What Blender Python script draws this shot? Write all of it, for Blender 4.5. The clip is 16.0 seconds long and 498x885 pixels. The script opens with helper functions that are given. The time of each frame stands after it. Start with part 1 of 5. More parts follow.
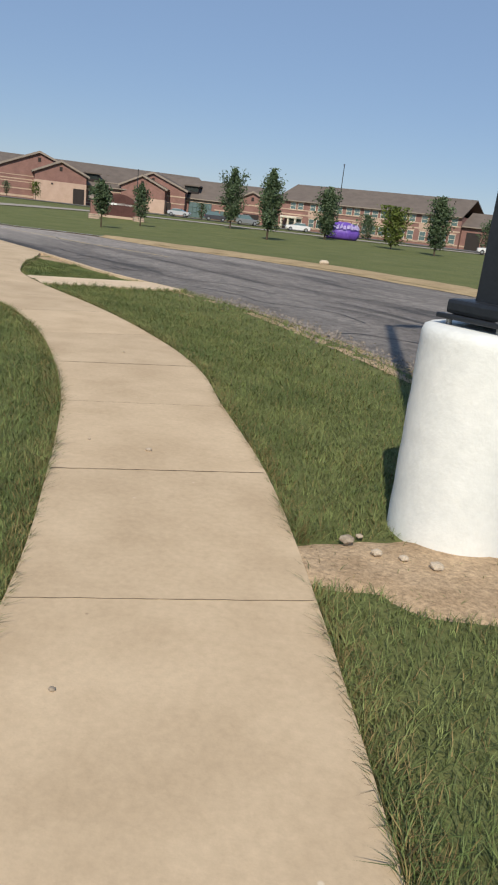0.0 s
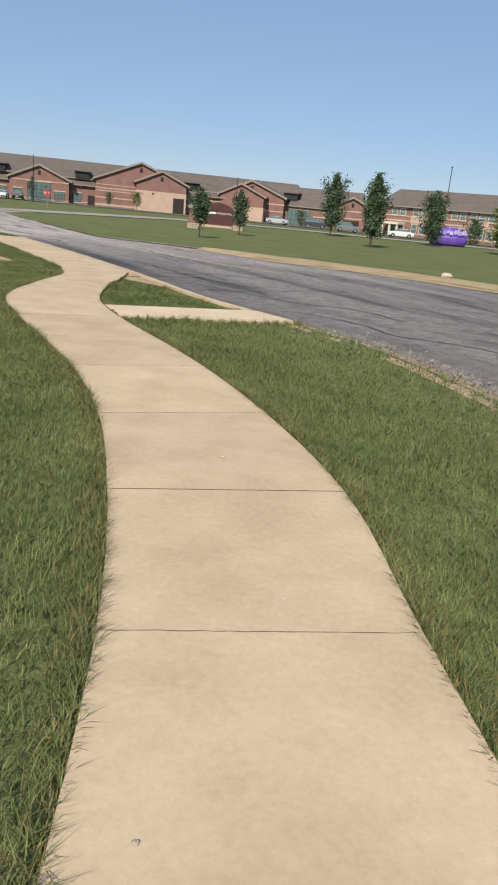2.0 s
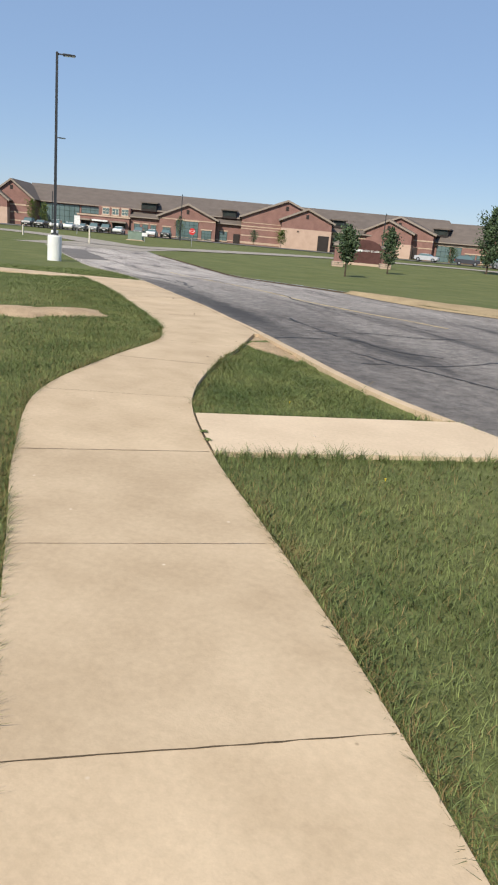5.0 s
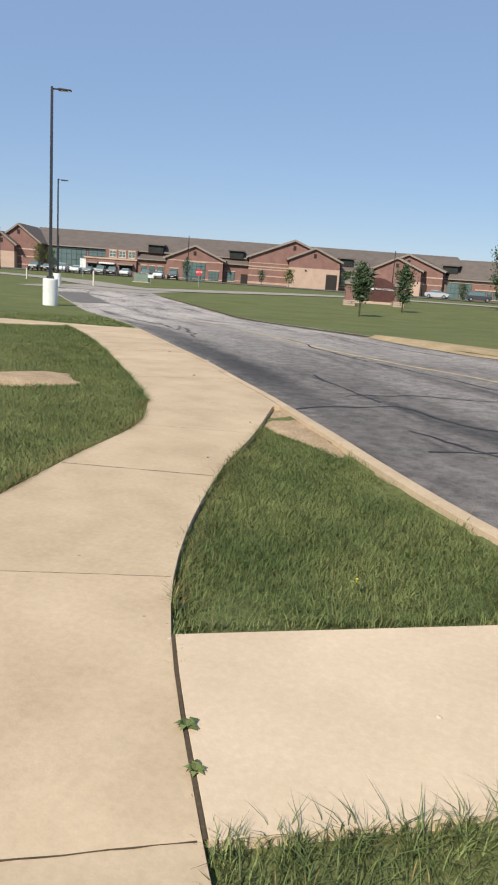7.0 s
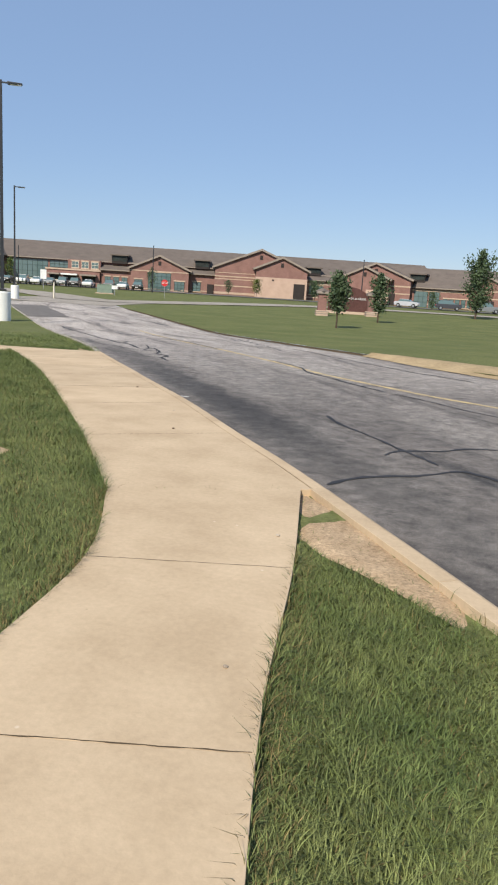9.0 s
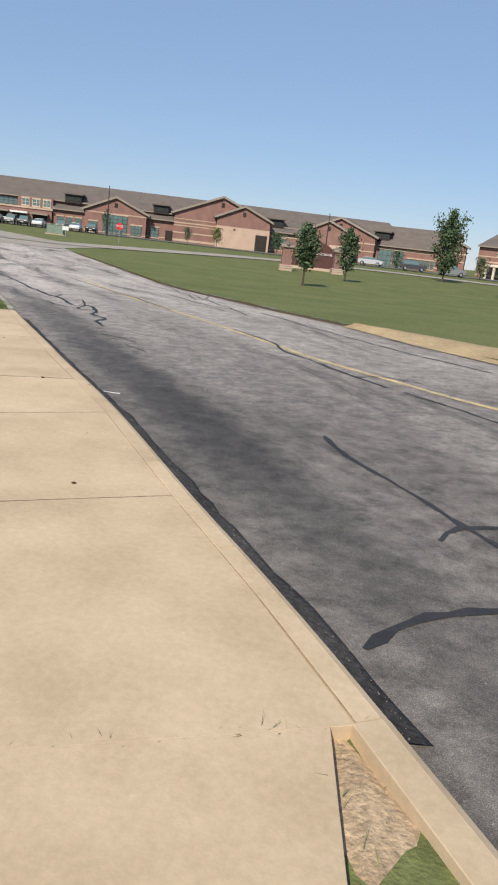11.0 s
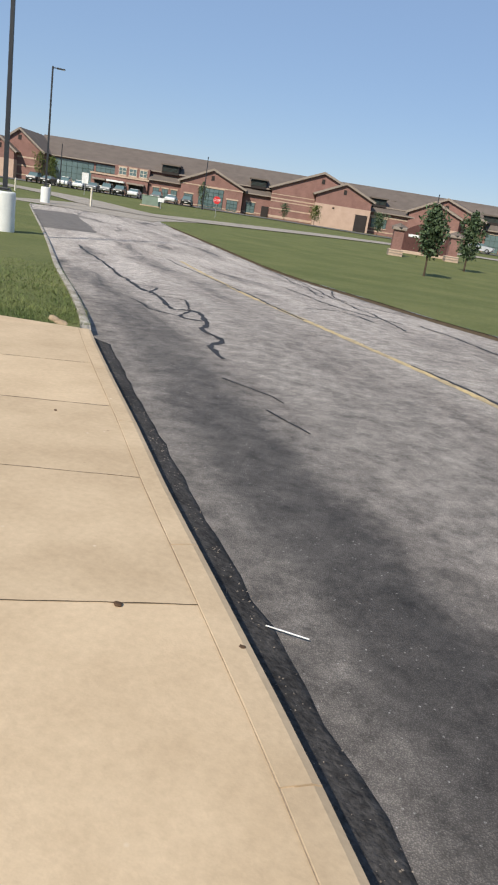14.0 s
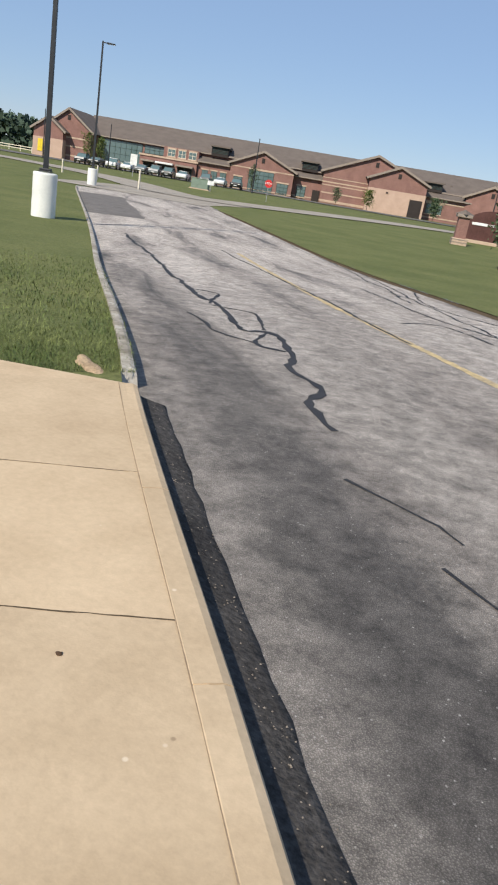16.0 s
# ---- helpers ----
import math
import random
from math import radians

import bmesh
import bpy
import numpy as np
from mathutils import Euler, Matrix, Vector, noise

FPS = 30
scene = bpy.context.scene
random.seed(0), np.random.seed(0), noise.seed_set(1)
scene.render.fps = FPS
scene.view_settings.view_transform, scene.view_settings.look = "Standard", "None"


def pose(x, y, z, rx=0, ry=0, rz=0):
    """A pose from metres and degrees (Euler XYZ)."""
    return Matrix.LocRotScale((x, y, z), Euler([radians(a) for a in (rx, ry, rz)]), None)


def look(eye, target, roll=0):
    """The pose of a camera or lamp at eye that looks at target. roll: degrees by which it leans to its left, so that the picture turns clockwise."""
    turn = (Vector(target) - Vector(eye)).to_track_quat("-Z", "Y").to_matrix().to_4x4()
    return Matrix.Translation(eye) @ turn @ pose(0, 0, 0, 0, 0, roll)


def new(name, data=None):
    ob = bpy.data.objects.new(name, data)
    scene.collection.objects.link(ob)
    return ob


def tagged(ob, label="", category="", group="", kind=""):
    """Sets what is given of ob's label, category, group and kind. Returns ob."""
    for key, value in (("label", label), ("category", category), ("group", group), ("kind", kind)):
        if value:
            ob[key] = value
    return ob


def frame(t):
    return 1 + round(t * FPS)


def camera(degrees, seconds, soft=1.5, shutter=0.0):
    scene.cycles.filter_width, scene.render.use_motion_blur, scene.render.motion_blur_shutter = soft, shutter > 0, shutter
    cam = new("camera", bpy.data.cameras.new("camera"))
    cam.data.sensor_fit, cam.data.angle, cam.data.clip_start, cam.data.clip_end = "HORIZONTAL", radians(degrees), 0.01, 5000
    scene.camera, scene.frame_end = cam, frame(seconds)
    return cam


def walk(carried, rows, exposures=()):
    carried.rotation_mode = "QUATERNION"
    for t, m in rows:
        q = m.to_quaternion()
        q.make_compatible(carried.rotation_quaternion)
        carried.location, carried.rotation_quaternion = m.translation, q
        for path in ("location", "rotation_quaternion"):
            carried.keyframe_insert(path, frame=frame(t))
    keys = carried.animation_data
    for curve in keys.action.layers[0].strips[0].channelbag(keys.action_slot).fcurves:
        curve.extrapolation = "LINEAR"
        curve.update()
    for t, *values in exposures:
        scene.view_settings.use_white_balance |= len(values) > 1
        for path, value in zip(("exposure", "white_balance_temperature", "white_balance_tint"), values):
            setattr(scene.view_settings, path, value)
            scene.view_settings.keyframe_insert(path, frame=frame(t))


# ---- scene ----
cam = camera(38.0, 16.0, soft=2.1)
PATH = [
    (0, (2.267, -2.248, 1.49), (2.192, -0.338, 0.901), 6.6),
    (0.5, (2.079, -1.554, 1.496), (2.028, 0.334, 0.84), 6.6),
    (1, (1.904, -0.785, 1.496), (1.807, 1.086, 0.791), 6.9),
    (1.5, (1.683, 0.015, 1.518), (1.483, 1.89, 0.852), 6.3),
    (2, (1.478, 0.83, 1.526), (1.15, 2.71, 0.928), 5.6),
    (2.5, (1.276, 1.57, 1.545), (0.89, 3.449, 0.978), 5.4),
    (3, (1.046, 2.366, 1.568), (0.614, 4.241, 1.022), 5.5),
    (3.5, (0.717, 3.214, 1.538), (0.156, 5.05, 0.978), 5.7),
    (4, (0.444, 4.077, 1.537), (-0.198, 5.873, 0.937), 5.9),
    (6.5, (-1.18, 8.294, 1.501), (-1.921, 10.101, 1.07), 4.7),
    (7, (-1.535, 8.947, 1.515), (-2.271, 10.753, 1.073), 4.1),
    (7.5, (-1.863, 9.544, 1.541), (-2.583, 11.369, 1.152), 4.1),
    (8, (-2.354, 10.303, 1.532), (-3.072, 12.135, 1.178), 4.7),
    (8.5, (-2.763, 11.069, 1.532), (-3.486, 12.893, 1.147), 4.5),
    (9, (-3.152, 11.789, 1.534), (-3.809, 13.633, 1.123), 3.6),
    (9.5, (-3.515, 12.554, 1.539), (-4.112, 14.409, 1.088), 3.7),
    (12, (-5.092, 16.622, 1.542), (-5.638, 18.452, 0.948), 9.1),
    (12.5, (-5.524, 17.302, 1.549), (-6.162, 19.089, 0.916), 8.9),
    (13, (-6.074, 18.02, 1.524), (-6.824, 19.781, 0.943), 7.4),
    (13.5, (-6.637, 18.73, 1.52), (-7.388, 20.497, 0.961), 7.7),
    (14, (-7.175, 19.331, 1.498), (-7.874, 21.103, 0.888), 9.0),
    (14.5, (-7.639, 19.927, 1.5), (-8.334, 21.694, 0.872), 8.5),
    (15, (-8.009, 20.457, 1.526), (-8.702, 22.231, 0.916), 7.5),
    (15.5, (-8.467, 21.122, 1.524), (-9.177, 22.886, 0.904), 8.3),
    (16, (-8.924, 21.698, 1.472), (-9.711, 23.412, 0.806), 9.6),
]
walk(cam, [(t, look(eye, target, roll)) for t, eye, target, roll in PATH],
     exposures=[(0, -0.1), (1.5, 0.04), (3.0, 0.17), (4.2, 0.19), (6.5, 0.15), (9.5, 0.2), (12.0, 0.12), (13.0, 0.2), (14.5, 0.09), (16.0, 0.16)])

from mathutils.geometry import delaunay_2d_cdt

# ---- world, sun ----
SUN_TO = Vector((-0.08, -1.0, 0.86)).normalized()
world = bpy.data.worlds.new("world")
scene.world = world
world.use_nodes = True
wn = world.node_tree.nodes
sky = wn.new("ShaderNodeTexSky")
sky.sky_type = "NISHITA"
sky.sun_disc = False
sky.sun_elevation = math.asin(SUN_TO.z)
sky.sun_rotation = math.atan2(SUN_TO.x, SUN_TO.y)
sky.air_density, sky.dust_density, sky.ozone_density = 1.0, 0.0, 3.0
wn["Background"].inputs["Strength"].default_value = 0.102
haze = wn.new("ShaderNodeMix")
haze.data_type = "RGBA"
haze.inputs["Factor"].default_value = 0.62
haze.inputs["B"].default_value = (2.6, 3.8, 6.1, 1)
world.node_tree.links.new(sky.outputs["Color"], haze.inputs["A"])
world.node_tree.links.new(haze.outputs["Result"], wn["Background"].inputs["Color"])
sun = new("sun", bpy.data.lights.new("sun", "SUN"))
sun.data.energy, sun.data.angle, sun.data.color = 4.9, radians(0.6), (1.0, 0.92, 0.79)
sun.matrix_world = look((0, 0, 60), Vector((0, 0, 60)) - SUN_TO)

# ---- materials ----


def node(nt, kind, **inputs):
    n = nt.nodes.new(kind)
    for k, v in inputs.items():
        n.inputs[k.replace("_", " ")].default_value = v
    return n


def mat(name, base, second=None, scale=4.0, rough=0.85, metal=0.0, bump=0.0, bump_scale=None, fine=None, fine_amt=0.25, island=0.0, piece=0.0, spec=0.4):
    """Principled material with variation at two scales in world space."""
    m = bpy.data.materials.new(name)
    m.use_nodes = True
    nt = m.node_tree
    bs = nt.nodes["Principled BSDF"]
    bs.inputs["Roughness"].default_value, bs.inputs["Metallic"].default_value = rough, metal
    bs.inputs["Specular IOR Level"].default_value = spec
    geo = nt.nodes.new("ShaderNodeNewGeometry")
    second = second or tuple(c * 0.82 for c in base)
    n1 = node(nt, "ShaderNodeTexNoise", Scale=scale, Detail=6.0, Roughness=0.6)
    nt.links.new(geo.outputs["Position"], n1.inputs["Vector"])
    ramp = nt.nodes.new("ShaderNodeValToRGB")
    ramp.color_ramp.elements[0].position, ramp.color_ramp.elements[1].position = 0.35, 0.66
    ramp.color_ramp.elements[0].color, ramp.color_ramp.elements[1].color = (*second, 1), (*base, 1)
    nt.links.new(n1.outputs["Fac"], ramp.inputs["Fac"])
    col = ramp.outputs["Color"]
    n2 = node(nt, "ShaderNodeTexNoise", Scale=fine or scale * 14, Detail=3.0, Roughness=0.7)
    nt.links.new(geo.outputs["Position"], n2.inputs["Vector"])
    mr = node(nt, "ShaderNodeMapRange", From_Min=0.3, From_Max=0.7, To_Min=1 - fine_amt, To_Max=1 + fine_amt)
    nt.links.new(n2.outputs["Fac"], mr.inputs["Value"])
    val = mr.outputs["Result"]
    for amount, source in ((island, "geo"), (piece, "object")):
        if amount:
            src = geo.outputs["Random Per Island"] if source == "geo" else nt.nodes.new("ShaderNodeObjectInfo").outputs["Random"]
            r = node(nt, "ShaderNodeMapRange", To_Min=1 - amount, To_Max=1 + amount)
            nt.links.new(src, r.inputs["Value"])
            mul = nt.nodes.new("ShaderNodeMath")
            mul.operation = "MULTIPLY"
            nt.links.new(val, mul.inputs[0])
            nt.links.new(r.outputs["Result"], mul.inputs[1])
            val = mul.outputs["Value"]
    vm = nt.nodes.new("ShaderNodeVectorMath")
    vm.operation = "SCALE"
    nt.links.new(col, vm.inputs[0])
    nt.links.new(val, vm.inputs["Scale"])
    nt.links.new(vm.outputs["Vector"], bs.inputs["Base Color"])
    if bump:
        nb = node(nt, "ShaderNodeTexNoise", Scale=bump_scale or scale * 20, Detail=4.0)
        nt.links.new(geo.outputs["Position"], nb.inputs["Vector"])
        b = node(nt, "ShaderNodeBump", Strength=bump, Distance=0.02)
        nt.links.new(nb.outputs["Fac"], b.inputs["Height"])
        nt.links.new(b.outputs["Normal"], bs.inputs["Normal"])
    return m


M_GRASS = mat("lawn", (0.15, 0.158, 0.062), (0.108, 0.125, 0.046), scale=0.35, fine=14, fine_amt=0.3, bump=0.5, bump_scale=60, rough=0.95, spec=0.1)
M_BLADE = mat("grass_blade", (0.165, 0.188, 0.062), (0.08, 0.112, 0.032), scale=1.3, fine=9, fine_amt=0.28, island=0.45, rough=0.6, spec=0.25)
M_STRAW = mat("dry_grass", (0.26, 0.2, 0.09), (0.16, 0.12, 0.05), scale=3, island=0.3, rough=0.8, spec=0.1)
M_CONC = mat("sidewalk_concrete", (0.56, 0.43, 0.285), (0.46, 0.345, 0.222), scale=1.7, fine=28, fine_amt=0.07, piece=0.05, bump=0.06, bump_scale=90, rough=0.9, spec=0.2)
M_KERBW = mat("weathered_kerb", (0.5, 0.46, 0.4), (0.22, 0.19, 0.15), scale=2.2, fine=14, fine_amt=0.3, bump=0.4, bump_scale=30, rough=0.95, spec=0.1)

def spots(m, scale, colour, least, size):
    """Sparse pale or dark specks over a material."""
    nt = m.node_tree
    bs = nt.nodes["Principled BSDF"]
    old = bs.inputs["Base Color"].links[0].from_socket
    geo = nt.nodes.new("ShaderNodeNewGeometry")
    vo = node(nt, "ShaderNodeTexVoronoi", Scale=scale)
    nt.links.new(geo.outputs["Position"], vo.inputs["Vector"])
    sc = nt.nodes.new("ShaderNodeSeparateColor")
    nt.links.new(vo.outputs["Color"], sc.inputs["Color"])
    a = node(nt, "ShaderNodeMapRange", From_Min=least, From_Max=least + 0.04)
    nt.links.new(sc.outputs["Green"], a.inputs["Value"])
    b = node(nt, "ShaderNodeMapRange", From_Min=size, From_Max=size * 0.5)
    nt.links.new(vo.outputs["Distance"], b.inputs["Value"])
    mul = nt.nodes.new("ShaderNodeMath")
    mul.operation = "MULTIPLY"
    nt.links.new(a.outputs["Result"], mul.inputs[0])
    nt.links.new(b.outputs["Result"], mul.inputs[1])
    mx = nt.nodes.new("ShaderNodeMix")
    mx.data_type = "RGBA"
    nt.links.new(mul.outputs[0], mx.inputs["Factor"])
    nt.links.new(old, mx.inputs["A"])
    mx.inputs["B"].default_value = (*colour, 1)
    nt.links.new(mx.outputs["Result"], bs.inputs["Base Color"])


spots(M_CONC, 9.0, (0.64, 0.53, 0.39), 0.9, 0.1)
spots(M_CONC, 7.0, (0.3, 0.22, 0.14), 0.93, 0.07)
M_PALE = mat("pale_concrete", (0.65, 0.51, 0.355), (0.57, 0.44, 0.3), scale=1.4, fine=30, fine_amt=0.06, bump=0.06, bump_scale=90, rough=0.9, spec=0.2)
spots(M_PALE, 6.0, (0.4, 0.29, 0.18), 0.92, 0.08)
M_JOINT = mat("joint_dirt", (0.10, 0.075, 0.05), scale=5, rough=1.0, spec=0.05)
M_DIRT = mat("bare_dirt", (0.46, 0.34, 0.22), (0.35, 0.25, 0.155), scale=3.5, fine=40, fine_amt=0.3, bump=0.6, bump_scale=45, rough=1.0, spec=0.05)
M_STONE = mat("pebble", (0.5, 0.42, 0.32), (0.3, 0.24, 0.18), scale=8, piece=0.3, rough=0.9)
M_TAR = mat("crack_sealant", (0.022, 0.021, 0.022), (0.036, 0.034, 0.034), scale=2, rough=0.7, fine=40, bump=0.15)
M_YELLOW = mat("worn_yellow_paint", (0.58, 0.44, 0.21), (0.34, 0.27, 0.17), scale=3, fine=25, fine_amt=0.35, rough=0.8)
M_BASE = mat("white_painted_concrete", (0.74, 0.74, 0.70), (0.64, 0.65, 0.62), scale=1.6, fine=16, fine_amt=0.05, bump=0.15, bump_scale=50, rough=0.75)
M_POLE = mat("black_painted_steel", (0.012, 0.014, 0.018), (0.02, 0.022, 0.026), scale=3, rough=0.45, spec=0.5)
M_BRICK = mat("red_brick", (0.265, 0.15, 0.128), (0.21, 0.118, 0.1), scale=0.7, fine=9, fine_amt=0.18, rough=0.95, spec=0.15)
M_BAND = mat("buff_stone_band", (0.50, 0.38, 0.29), (0.42, 0.31, 0.23), scale=1.2, rough=0.95, spec=0.15)
M_PINK = mat("buff_block_wall", (0.5, 0.36, 0.285), (0.45, 0.32, 0.25), scale=0.8, fine=6, fine_amt=0.06, rough=0.95, spec=0.15)
M_ROOF = mat("brown_shingle_roof", (0.162, 0.134, 0.114), (0.13, 0.107, 0.092), scale=0.5, fine=5, fine_amt=0.14, rough=0.95, spec=0.15)
M_FASCIA = mat("tan_fascia", (0.29, 0.24, 0.2), scale=2, rough=0.8)
M_FRAME = mat("dark_green_frame", (0.03, 0.055, 0.05), scale=2, rough=0.5)
# near-black: shade inside openings put into the colour; also plain dark parts
M_DARK = mat("shade_and_dark_parts", (0.035, 0.028, 0.026), scale=1, rough=0.9)
M_CREAM = mat("cream_paint", (0.68, 0.62, 0.5), scale=2, rough=0.7)
M_WHITE = mat("white_paint", (0.78, 0.78, 0.76), scale=2, rough=0.6)
M_RED = mat("red_sign_sheet", (0.55, 0.03, 0.03), (0.5, 0.025, 0.025), scale=2, rough=0.5)
M_YSIGN = mat("yellow_banner", (0.75, 0.55, 0.03), scale=2, rough=0.6)
M_STEEL = mat("galvanised_steel", (0.35, 0.35, 0.35), scale=6, rough=0.5, metal=0.6)
M_BARK = mat("bark", (0.10, 0.075, 0.055), (0.06, 0.045, 0.03), scale=6, rough=1.0, bump=0.4, spec=0.1)
M_LEAF = mat("tree_leaf", (0.085, 0.12, 0.06), (0.055, 0.085, 0.04), scale=1.2, island=0.4, rough=0.6, spec=0.25)
M_LEAF2 = mat("yellow_green_leaf", (0.12, 0.15, 0.03), (0.06, 0.085, 0.018), scale=1.0, island=0.4, rough=0.6, spec=0.25)
M_WOODS = mat("far_woods", (0.07, 0.1, 0.07), (0.045, 0.068, 0.048), scale=0.3, island=0.4, rough=0.8, spec=0.1)
M_TYRE = mat("tyre_rubber", (0.02, 0.02, 0.02), scale=6, rough=0.8)
M_RIM = mat("wheel_alloy", (0.5, 0.5, 0.5), scale=6, rough=0.35, metal=0.8)
M_PURPLE = mat("purple_vinyl", (0.16, 0.08, 0.42), (0.11, 0.05, 0.32), scale=2, rough=0.45)
M_LILAC = mat("white_lilac_vinyl", (0.62, 0.55, 0.8), scale=2, rough=0.45)
M_GREENBOX = mat("utility_green", (0.18, 0.24, 0.19), scale=2, rough=0.6)
M_GRAVEL = mat("gravel", (0.36, 0.31, 0.26), (0.2, 0.17, 0.14), scale=9, piece=0.4, island=0.35, rough=1.0)


def glass_mat():
    m = bpy.data.materials.new("window_glass")
    m.use_nodes = True
    b = m.node_tree.nodes["Principled BSDF"]
    b.inputs["Base Color"].default_value = (0.10, 0.15, 0.15, 1)
    b.inputs["Roughness"].default_value = 0.08
    b.inputs["Specular IOR Level"].default_value = 0.9
    return m


M_GLASS = glass_mat()


def paint(name, c):
    m = mat(name, c, tuple(v * 0.9 for v in c), scale=2, rough=0.3, fine_amt=0.04, spec=0.5)
    m.node_tree.nodes["Principled BSDF"].inputs["Coat Weight"].default_value = 0.6
    return m


def asphalt():
    """Grey weathered asphalt; the uv map runs along (u) and across (v, from the kerb) the road in metres."""
    m = bpy.data.materials.new("worn_asphalt")
    m.use_nodes = True
    nt = m.node_tree
    bs = nt.nodes["Principled BSDF"]
    bs.inputs["Roughness"].default_value = 0.82
    bs.inputs["Specular IOR Level"].default_value = 0.35
    uv = nt.nodes.new("ShaderNodeUVMap")
    uv.uv_map = "UVMap"
    geo = nt.nodes.new("ShaderNodeNewGeometry")
    # long streaks along the road
    mp = nt.nodes.new("ShaderNodeMapping")
    mp.inputs["Scale"].default_value = (0.16, 0.75, 1)
    nt.links.new(uv.outputs["UV"], mp.inputs["Vector"])
    streak = node(nt, "ShaderNodeTexNoise", Scale=1.0, Detail=7.0, Roughness=0.62, Distortion=0.6)
    nt.links.new(mp.outputs["Vector"], streak.inputs["Vector"])
    r1 = nt.nodes.new("ShaderNodeValToRGB")
    e = r1.color_ramp.elements
    e[0].position, e[0].color = 0.31, (0.1, 0.092, 0.085, 1)
    e[1].position, e[1].color = 0.62, (0.5, 0.445, 0.39, 1)
    mid = e.new(0.44)
    mid.color = (0.36, 0.315, 0.275, 1)
    nt.links.new(streak.outputs["Fac"], r1.inputs["Fac"])
    # sealed wheel track near the kerb
    sep = nt.nodes.new("ShaderNodeSeparateXYZ")
    nt.links.new(uv.outputs["UV"], sep.inputs[0])
    wob = node(nt, "ShaderNodeTexNoise", Scale=1.6, Detail=9.0, Roughness=0.75)
    nt.links.new(geo.outputs["Position"], wob.inputs["Vector"])
    add = nt.nodes.new("ShaderNodeMath")
    add.operation = "MULTIPLY_ADD"
    nt.links.new(wob.outputs["Fac"], add.inputs[0])
    add.inputs[1].default_value = 0.9
    nt.links.new(sep.outputs["Y"], add.inputs[2])
    band = nt.nodes.new("ShaderNodeValToRGB")
    be = band.color_ramp.elements
    be[0].position, be[0].color = 0.0, (0.6, 0.6, 0.6, 1)
    be[1].position, be[1].color = 1.0, (0, 0, 0, 1)
    for p, v in ((0.11, 0.55), (0.145, 0.85), (0.21, 0.88), (0.25, 0.45), (0.3, 0.3), (0.45, 0.35), (0.55, 0.15)):
        x = be.new(p)
        x.color = (v, v, v, 1)
    div = nt.nodes.new("ShaderNodeMath")
    div.operation = "DIVIDE"
    nt.links.new(add.outputs[0], div.inputs[0])
    div.inputs[1].default_value = 7.0
    nt.links.new(div.outputs[0], band.inputs["Fac"])
    # the band lies only along the near stretch
    near = node(nt, "ShaderNodeMapRange", From_Min=66.0, From_Max=52.0, To_Min=0.0, To_Max=1.0)
    nt.links.new(sep.outputs["X"], near.inputs["Value"])
    start = node(nt, "ShaderNodeMapRange", From_Min=41.0, From_Max=47.0, To_Min=0.25, To_Max=1.0)
    nt.links.new(sep.outputs["X"], start.inputs["Value"])
    both = nt.nodes.new("ShaderNodeMath")
    both.operation = "MULTIPLY"
    nt.links.new(near.outputs["Result"], both.inputs[0])
    nt.links.new(start.outputs["Result"], both.inputs[1])
    mulb = nt.nodes.new("ShaderNodeMath")
    mulb.operation = "MULTIPLY"
    nt.links.new(band.outputs["Color"], mulb.inputs[0])
    nt.links.new(both.outputs[0], mulb.inputs[1])
    mix = nt.nodes.new("ShaderNodeMix")
    mix.data_type = "RGBA"
    nt.links.new(mulb.outputs[0], mix.inputs["Factor"])
    nt.links.new(r1.outputs["Color"], mix.inputs["A"])
    mix.inputs["B"].default_value = (0.068, 0.062, 0.058, 1)
    # aggregate
    vor = node(nt, "ShaderNodeTexVoronoi", Scale=150.0)
    nt.links.new(geo.outputs["Position"], vor.inputs["Vector"])
    g = node(nt, "ShaderNodeMapRange", From_Min=0.05, From_Max=0.55, To_Min=1.35, To_Max=0.65)
    nt.links.new(vor.outputs["Distance"], g.inputs["Value"])
    n3 = node(nt, "ShaderNodeTexNoise", Scale=5.0, Detail=9.0, Roughness=0.82)
    nt.links.new(geo.outputs["Position"], n3.inputs["Vector"])
    g3 = node(nt, "ShaderNodeMapRange", From_Min=0.3, From_Max=0.7, To_Min=0.3, To_Max=1.65)
    nt.links.new(n3.outputs["Fac"], g3.inputs["Value"])
    mg = nt.nodes.new("ShaderNodeMath")
    mg.operation = "MULTIPLY"
    nt.links.new(g.outputs["Result"], mg.inputs[0])
    nt.links.new(g3.outputs["Result"], mg.inputs[1])
    vm = nt.nodes.new("ShaderNodeVectorMath")
    vm.operation = "SCALE"
    # paler with distance: haze and low view angle put into the colour
    haze_gain = node(nt, "ShaderNodeMapRange", From_Min=42.0, From_Max=64.0, To_Min=0.58, To_Max=1.2)
    nt.links.new(sep.outputs["X"], haze_gain.inputs["Value"])
    hazed = nt.nodes.new("ShaderNodeMath")
    hazed.operation = "MULTIPLY"
    nt.links.new(mg.outputs[0], hazed.inputs[0])
    nt.links.new(haze_gain.outputs["Result"], hazed.inputs[1])
    # pale exposed stones
    grit = node(nt, "ShaderNodeTexVoronoi", Scale=55.0)
    nt.links.new(geo.outputs["Position"], grit.inputs["Vector"])
    bw = nt.nodes.new("ShaderNodeSeparateColor")
    nt.links.new(grit.outputs["Color"], bw.inputs["Color"])
    th = node(nt, "ShaderNodeMapRange", From_Min=0.9, From_Max=0.95, To_Min=0.0, To_Max=0.5)
    nt.links.new(bw.outputs["Red"], th.inputs["Value"])
    near_c = node(nt, "ShaderNodeMapRange", From_Min=0.32, From_Max=0.2, To_Min=0.0, To_Max=1.0)
